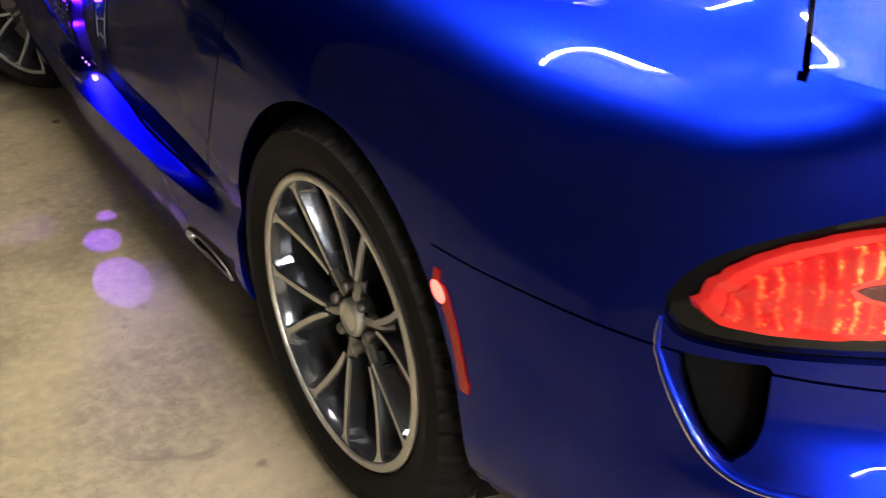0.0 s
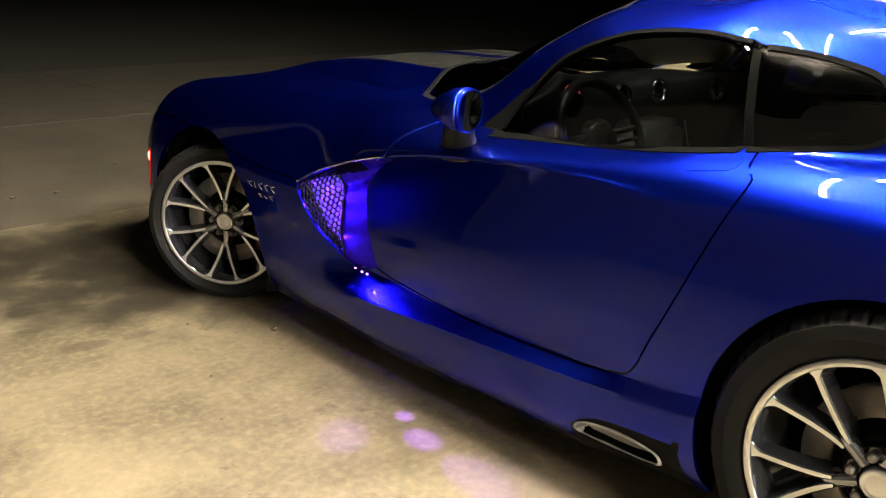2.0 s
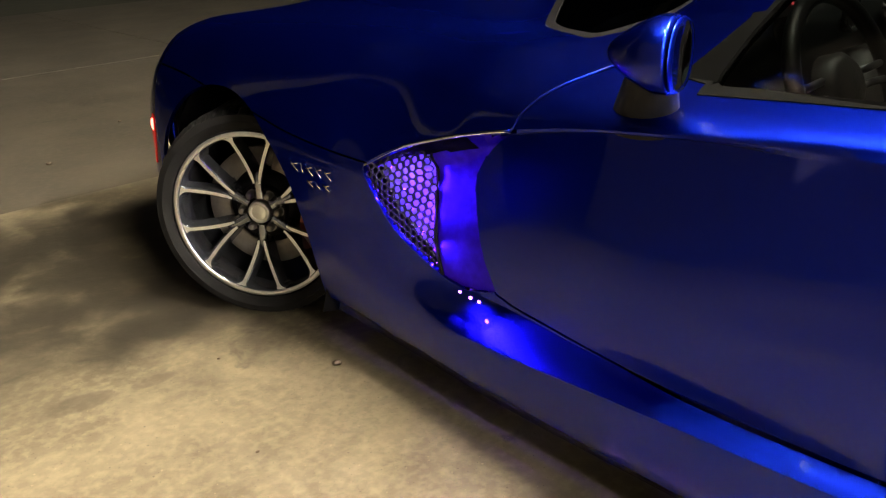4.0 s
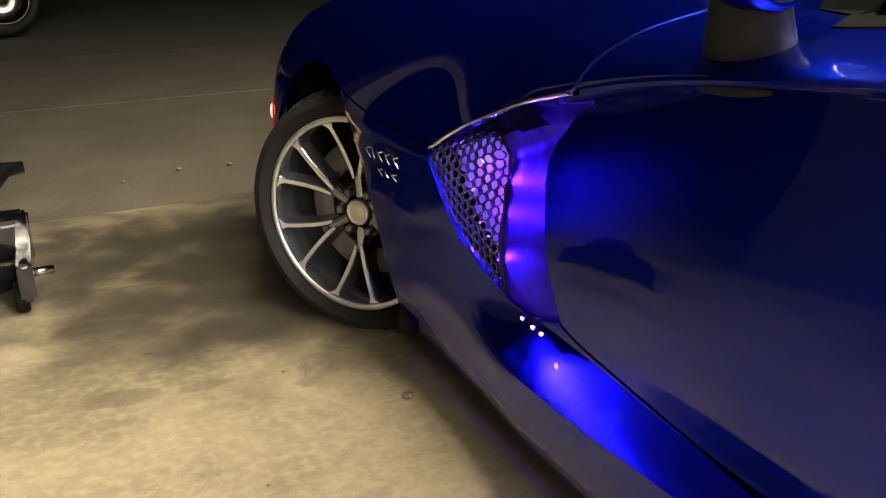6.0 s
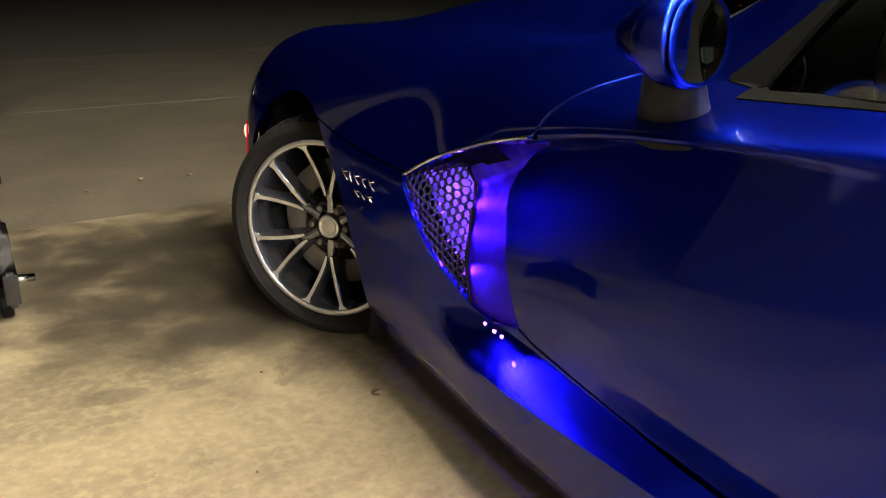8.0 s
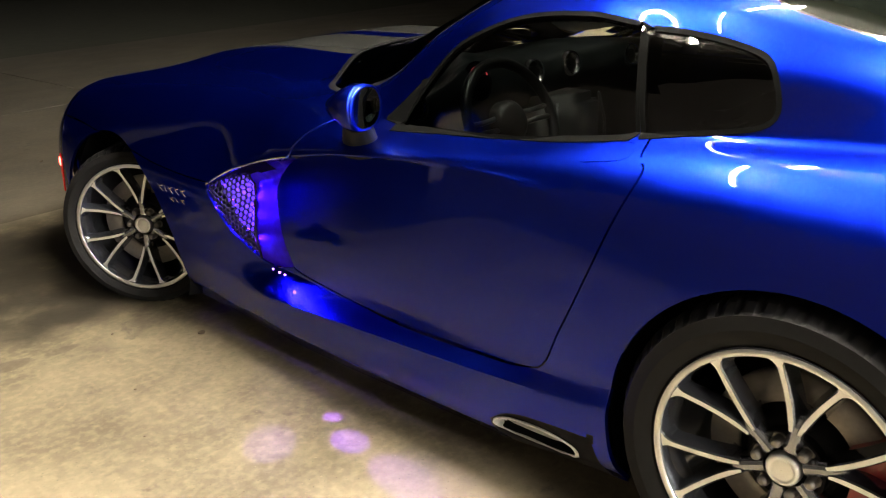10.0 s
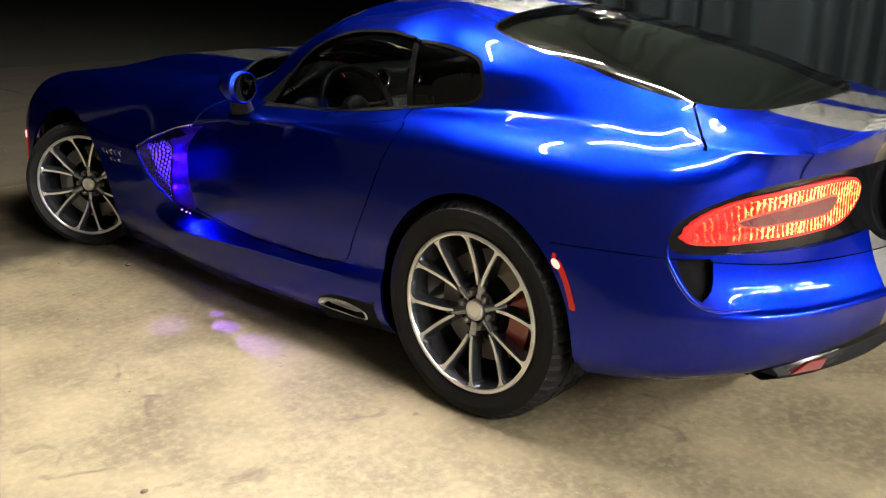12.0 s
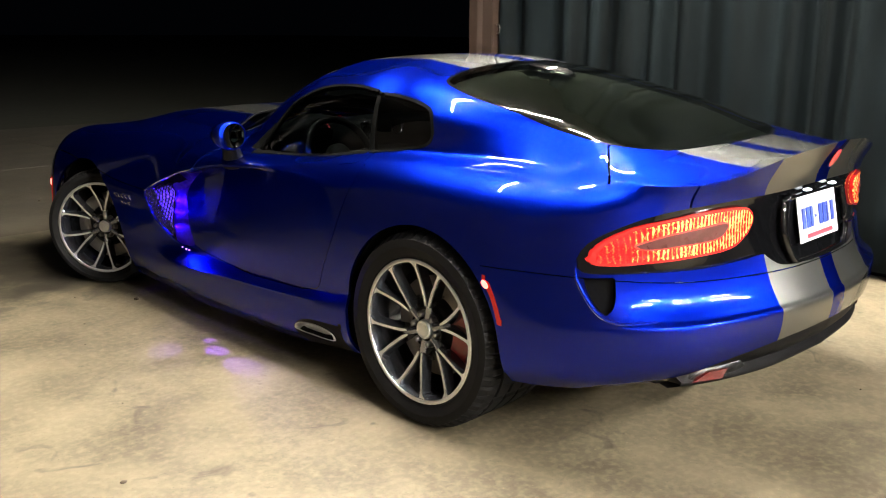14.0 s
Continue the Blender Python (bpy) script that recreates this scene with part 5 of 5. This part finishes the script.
box(bm, (-.13, 1.12, .30), (.13, 1.30, .80), .03)
box(bm, (-.11, .45, .25), (.11, 1.2, .50), .04)
part("centre_console", bm, LEATHER, car, "black centre console")
for s in (-1, 1):
    bm = bmesh.new()
    tube(bm, [(s * .125, 1.115, .42), (s * .13, 1.115, .70), (s * .115, 1.13, .795)], .004)
    part("console_trim", bm, TRIM, car, "thin bright console edging")
# steering wheel
st = Matrix.Translation((-.37, 1.105, .79)) @ pose(0, 0, 0, 66)
bm = bmesh.new()
tube(bm, [(.183 * math.cos(a), .178 * math.sin(a) if math.sin(a) > -.8 else -.145, 0) for a in np.linspace(0, 2 * math.pi, 48, endpoint=False)], .0165, 12, True)
ob = part("steering_wheel", bm, LEATHER, car, "black leather steering wheel with satin spokes")
ob.matrix_basis = st
bm = bmesh.new()
for a in (0, 180, 270):
    ca, sa = math.cos(math.radians(a)), math.sin(math.radians(a))
    for o in (-.018, .018):
        tube(bm, [(.05 * ca - o * sa, .05 * sa + o * ca, -.012), (.12 * ca - o * sa * .8, .12 * sa + o * ca * .8, -.008), (.178 * ca - o * sa, (.178 if a != 270 else .15) * sa + o * ca, 0)], .008, 8)
part("wheel_spoke", bm, TRIM, ob)
bm = lathe([(.0005, .022), (.045, .018), (.062, .004), (.066, -.03)], 32, "z")
part("horn_pad", bm, LEATHER, ob)
bm = lathe([(.0005, -.002), (.05, -.002), (.055, .004), (.06, .0)], 32, "y")
ob = part("instrument_dial", bm, BLACK, dash)
ob.matrix_basis = Matrix.Translation((-.37, 1.235, .895)) @ pose(0, 0, 0, -15)
bm = bmesh.new()
tube(bm, [(.042 * math.cos(a), -.004, .042 * math.sin(a)) for a in np.linspace(.3, 2.2, 12)], .0025, 6)
part("dial_glow", bm, DIAL, ob, "red glowing dial marks")


def seat(x):
    bm = bmesh.new()
    rows = []
    for t in np.linspace(0, 1, 14):
        y, z = .56 - .20 * t, .34 + .58 * t
        w = .235 - .05 * t - (.06 * max(0, (t - .72) / .28))
        bolster = .06 * (1 - t * .6)
        rows.append([bm.verts.new((x + w * u, y + bolster * abs(u) ** 3 * 1.2 - .01 * math.cos(u * 3), z)) for u in np.linspace(-1, 1, 13)] +
                    [bm.verts.new((x + w * u, y - .09, z)) for u in np.linspace(1, -1, 7)])
    for a, b in zip(rows, rows[1:]):
        for i in range(20):
            bm.faces.new((a[i], a[(i + 1) % 20], b[(i + 1) % 20], b[i]))
    bm.faces.new(rows[-1])
    bmesh.ops.recalc_face_normals(bm, faces=bm.faces)
    ob = part("seat", bm, LEATHER, car, "black leather bucket seat")
    bm = bmesh.new()
    box(bm, (x - .24, .50, .24), (x + .24, 1.0, .40), .05)
    part("seat_cushion", bm, LEATHER, ob)


seat(-.37)
seat(.37)
body.free()

# ---- the garage ----
DARK_TIMBER = plain("dark_timber", (.006, .004, .003), .6, 0, .4, 9, bump=.3)
WEST = plain("dark_plank_wall", (.035, .030, .026), .75, 0, .5, 6, bump=.3)
def slab(name, lo, hi, material, kind="structure", bevel=0.0, label="", category=""):
    bm = bmesh.new()
    box(bm, lo, hi, bevel)
    return tagged(part(name, bm, material, smooth=False), label, category, kind=kind)


slab("floor", (-3.4, -8.0, -.25), (3.4, 4.06, 0), CONCRETE, label="stained bare concrete garage floor, painted dimmer towards the door")
slab("driveway", (-9, 4.068, -.25), (14, 7.1, -.004), DRIVE, label="concrete driveway outside the garage, coloured dark for the dim light")
slab("driveway_2", (-9, 7.112, -.25), (1.25, 10.9, -.004), DRIVE, label="concrete driveway outside the garage, coloured dark for the dim light")
slab("driveway_3", (1.262, 7.112, -.25), (14, 10.9, -.004), DRIVE, label="concrete driveway outside the garage, coloured dark for the dim light")
bm = bmesh.new()
bmesh.ops.create_grid(bm, x_segments=60, y_segments=60, size=160)
for v in bm.verts:
    v.co.z = -.03 + .0 * v.co.x
tagged(part("ground", bm, SOIL, smooth=False), "dark grassy ground at night", kind="structure").location = (0, 60, 0)
slab("wall_west", (-3.6, -8.2, 0), (-3.4, 4.06, 2.9), WEST)
slab("wall_south", (-3.4, -8.2, 0), (3.4, -8.0, 2.9), PLASTER)
slab("wall_east", (3.4, -8.2, 0), (3.6, 2.6, 2.9), PLASTER)
slab("ceiling", (-3.6, -8.2, 2.9), (3.6, 4.4, 3.0), CEIL)
slab("jamb_west", (-1.95, 4.10, 0), (-1.775, 4.36, 2.9), DARK_TIMBER, bevel=.004, label="brown timber door jamb")
slab("jamb_trim", (-1.805, 4.075, 0), (-1.775, 4.098, .62), PINE, bevel=.003, label="pale edge strip of the jamb")


def curtain():
    bm = bmesh.new()
    rows, n = [], 260
    for i in range(n):
        t = i / (n - 1)
        y = 2.72 - 6.4 * t
        x = 2.60 - .46 * min(1, (2.72 - y) / 3.2) - .12 * max(0, (-.5 - y) / 3.2)
        rows.append([])
        for z in (.05, .4, .9, 1.5, 2.2, 2.85):
            amp = .035 + .03 * (1 - z / 2.9)
            ph = y * 21 + 2.2 * noise.noise((y * 1.7, 0, z * .12)) * 2
            d = amp * math.sin(ph) + .035 * math.sin(y * 7.3 + 1 + z * .2) + .03 * noise.noise((y * 3, z * .6, 4))
            rows[-1].append(bm.verts.new((x + d, y, z)))
    for a, b in zip(rows, rows[1:]):
        for i in range(5):
            bm.faces.new((a[i], a[i + 1], b[i + 1], b[i]))
    ob = part("curtain", bm, CLOTH)
    mod = ob.modifiers.new("thick", "SOLIDIFY")
    mod.thickness = .004
    return tagged(ob, "dark green-black cloth curtain hanging in folds", "curtain")


curtain()
slab("curtain_base", (2.30, -3.5, 0), (2.44, 2.3, .05), BLACK)
post = tagged(new("timber_post"), "brown timber post beside the curtain with a hook", "post")
bm = bmesh.new()
box(bm, (2.525, 2.74, 0), (2.665, 2.90, 2.9), .006)
part("post", bm, WOOD, post, smooth=False)
bm = bmesh.new()
box(bm, (2.455, 2.84, 0), (2.523, 2.93, 2.9), .004)
part("post_strip", bm, WOOD, post, "paler strip of timber", smooth=False)
bm = bmesh.new()
tube(bm, [(2.575, 2.735, 1.405), (2.572, 2.715, 1.41), (2.57, 2.70, 1.395), (2.57, 2.70, 1.36), (2.57, 2.712, 1.335), (2.57, 2.728, 1.34)], .005, 8)
part("hook", bm, STEEL, post, "bent steel hook")


def fixture(x, y, along, lit, length=1.22, z=2.85):
    ob = tagged(new("ceiling_light"), "white single-tube fluorescent batten, lit, under the ceiling", "ceiling light", "shop lights")
    bm = bmesh.new()
    box(bm, (-.022, -length / 2 - .03, .0), (.022, length / 2 + .03, .05), .008)
    part("housing", bm, ENAMEL, ob, smooth=False)
    for o in (0,):
        bm = lathe([(.0005, -length / 2), (.016, -length / 2), (.016, length / 2), (.0005, length / 2)], 12, "y")
        part("tube", bm, lit, ob).matrix_basis = Matrix.Translation((o, 0, -.022))
    ob.matrix_basis = Matrix.Translation((x, y, z)) @ pose(0, 0, 0, 0, 0, 0 if along == "y" else 90)
    return ob


for x, y, a in LIGHTS:
    fixture(x, y, a, TUBE_LIGHT)
for x, y, a in FAR_LIGHTS:
    fixture(x, y, a, TUBE_DIM)

# ---- things on the floor and outside ----
def floor_jack():
    ob = tagged(new("floor_jack"), "black steel floor jack standing on the concrete", "jack")
    ob.location = (-1.80, 3.30, 0)
    bm = bmesh.new()
    for o in (-.12, .12):
        box(bm, (o - .02, -.30, .05), (o + .02, .34, .16), .01)
    box(bm, (-.14, -.05, .10), (.14, .12, .22), .015)
    part("frame", bm, GLOSS_BLACK, ob, smooth=False)
    bm = bmesh.new()
    tube(bm, [(0, .15, .16), (.02, .25, .24), (.09, .33, .30), (.15, .34, .30)], [.035, .032, .028, .02], 12)
    part("lift_arm", bm, GLOSS_BLACK, ob)
    bm = bmesh.new()
    tube(bm, [(-.05, -.20, .08), (.04, -.16, .09), (.10, -.13, .085), (.135, -.12, .08)], [.045, .045, .035, .02], 12)
    part("front_leg", bm, GLOSS_BLACK, ob)
    bm = bmesh.new()
    tube(bm, [(.13, -.12, .08), (.19, -.10, .075)], .013, 10)
    part("axle_pin", bm, CHROME, ob)
    for x, y in ((-.12, -.26), (.10, -.22), (-.12, .30), (.12, .30)):
        bm = lathe([(.0005, -.018), (.040, -.018), (.045, -.010), (.045, .010), (.040, .018), (.0005, .018)], 24, m=Matrix.Translation((x, y, .045)))
        part("roller", bm, BLACK, ob)
    return ob


floor_jack()


def pebble(x, y, r):
    bm = bmesh.new()
    bmesh.ops.create_icosphere(bm, subdivisions=2, radius=1)
    for v in bm.verts:
        v.co *= 1 + .25 * noise.noise(v.co * 1.3 + Vector((x * 9, y * 7, 0)))
        v.co = Vector((v.co.x * r, v.co.y * r * .75, v.co.z * r * .45 + r * .40))
    ob = part("pebble", bm, STEEL_STONE)
    ob.location = (x, y, 0)
    tagged(ob, "small dark pebble on the concrete", "pebble", "pebbles on the floor")


STEEL_STONE = plain("dark_stone", (.09, .07, .05), .8, 0, .4, 60)
for x, y, r in ((-.937, 2.097, .014), (-1.877, .329, .011), (-1.02, 4.67, .016), (-.79, 4.64, .015), (-1.3, 1.9, .005), (-1.42, 1.62, .004), (-2.2, .2, .005), (-1.15, 2.35, .005), (-1.9, 1.4, .004),
                (-1.28, 4.55, .012), (-.2, 5.2, .012), (-2.0, -.6, .004), (-1.2, -1.2, .005), (-.6, -1.5, .005), (-.35, -1.35, .004), (-.1, -1.45, .005), (.25, -1.2, .006), (.5, -1.0, .005), (-1.6, .9, .004)):
    pebble(x, y, r)


def parked_truck():
    ob = tagged(new("parked_truck"), "dark parked truck outside in the night", "truck")
    dark = plain("dark_truck_paint", (.010, .010, .012), .35, 0, coat=.6)
    bm = bmesh.new()
    prof = [(-2.6, .55), (-2.6, 1.05), (-1.2, 1.12), (-.7, 1.75), (1.0, 1.78), (1.35, 1.15), (2.6, 1.12), (2.65, .55)]
    a, b = [[bm.verts.new((x, y, z)) for x, z in prof] for y in (0, 1.8)]
    bm.faces.new(a)
    bm.faces.new(b[::-1])
    for i in range(len(prof)):
        bm.faces.new((a[i], a[(i + 1) % 8], b[(i + 1) % 8], b[i]))
    bmesh.ops.recalc_face_normals(bm, faces=bm.faces)
    bmesh.ops.bevel(bm, geom=list(bm.edges), offset=.06, segments=3, affect="EDGES")
    part("cab_body", bm, dark, ob)
    for x in (-1.6, 1.65):
        bm = lathe([(.33, -.05), (.35, -.10), (.45, -.10), (.50, -.04), (.50, .16), (.33, .16)], 48, "y", m=Matrix.Translation((x, 0, .52)))
        tyre = part("tyre", bm, RUBBER, ob)
        bm = lathe([(.0005, -.10), (.07, -.10), (.08, -.05), (.10, -.045), (.30, -.06), (.325, -.09), (.34, -.10), (.34, .05)], 48, "y", m=Matrix.Translation((x, 0, .52)))
        part("rim", bm, CHROME, tyre, "bright steel wheel rim")
    ob.matrix_basis = pose(-3.42, 14.3, 0, 0, 0, 0)
    return ob


parked_truck()
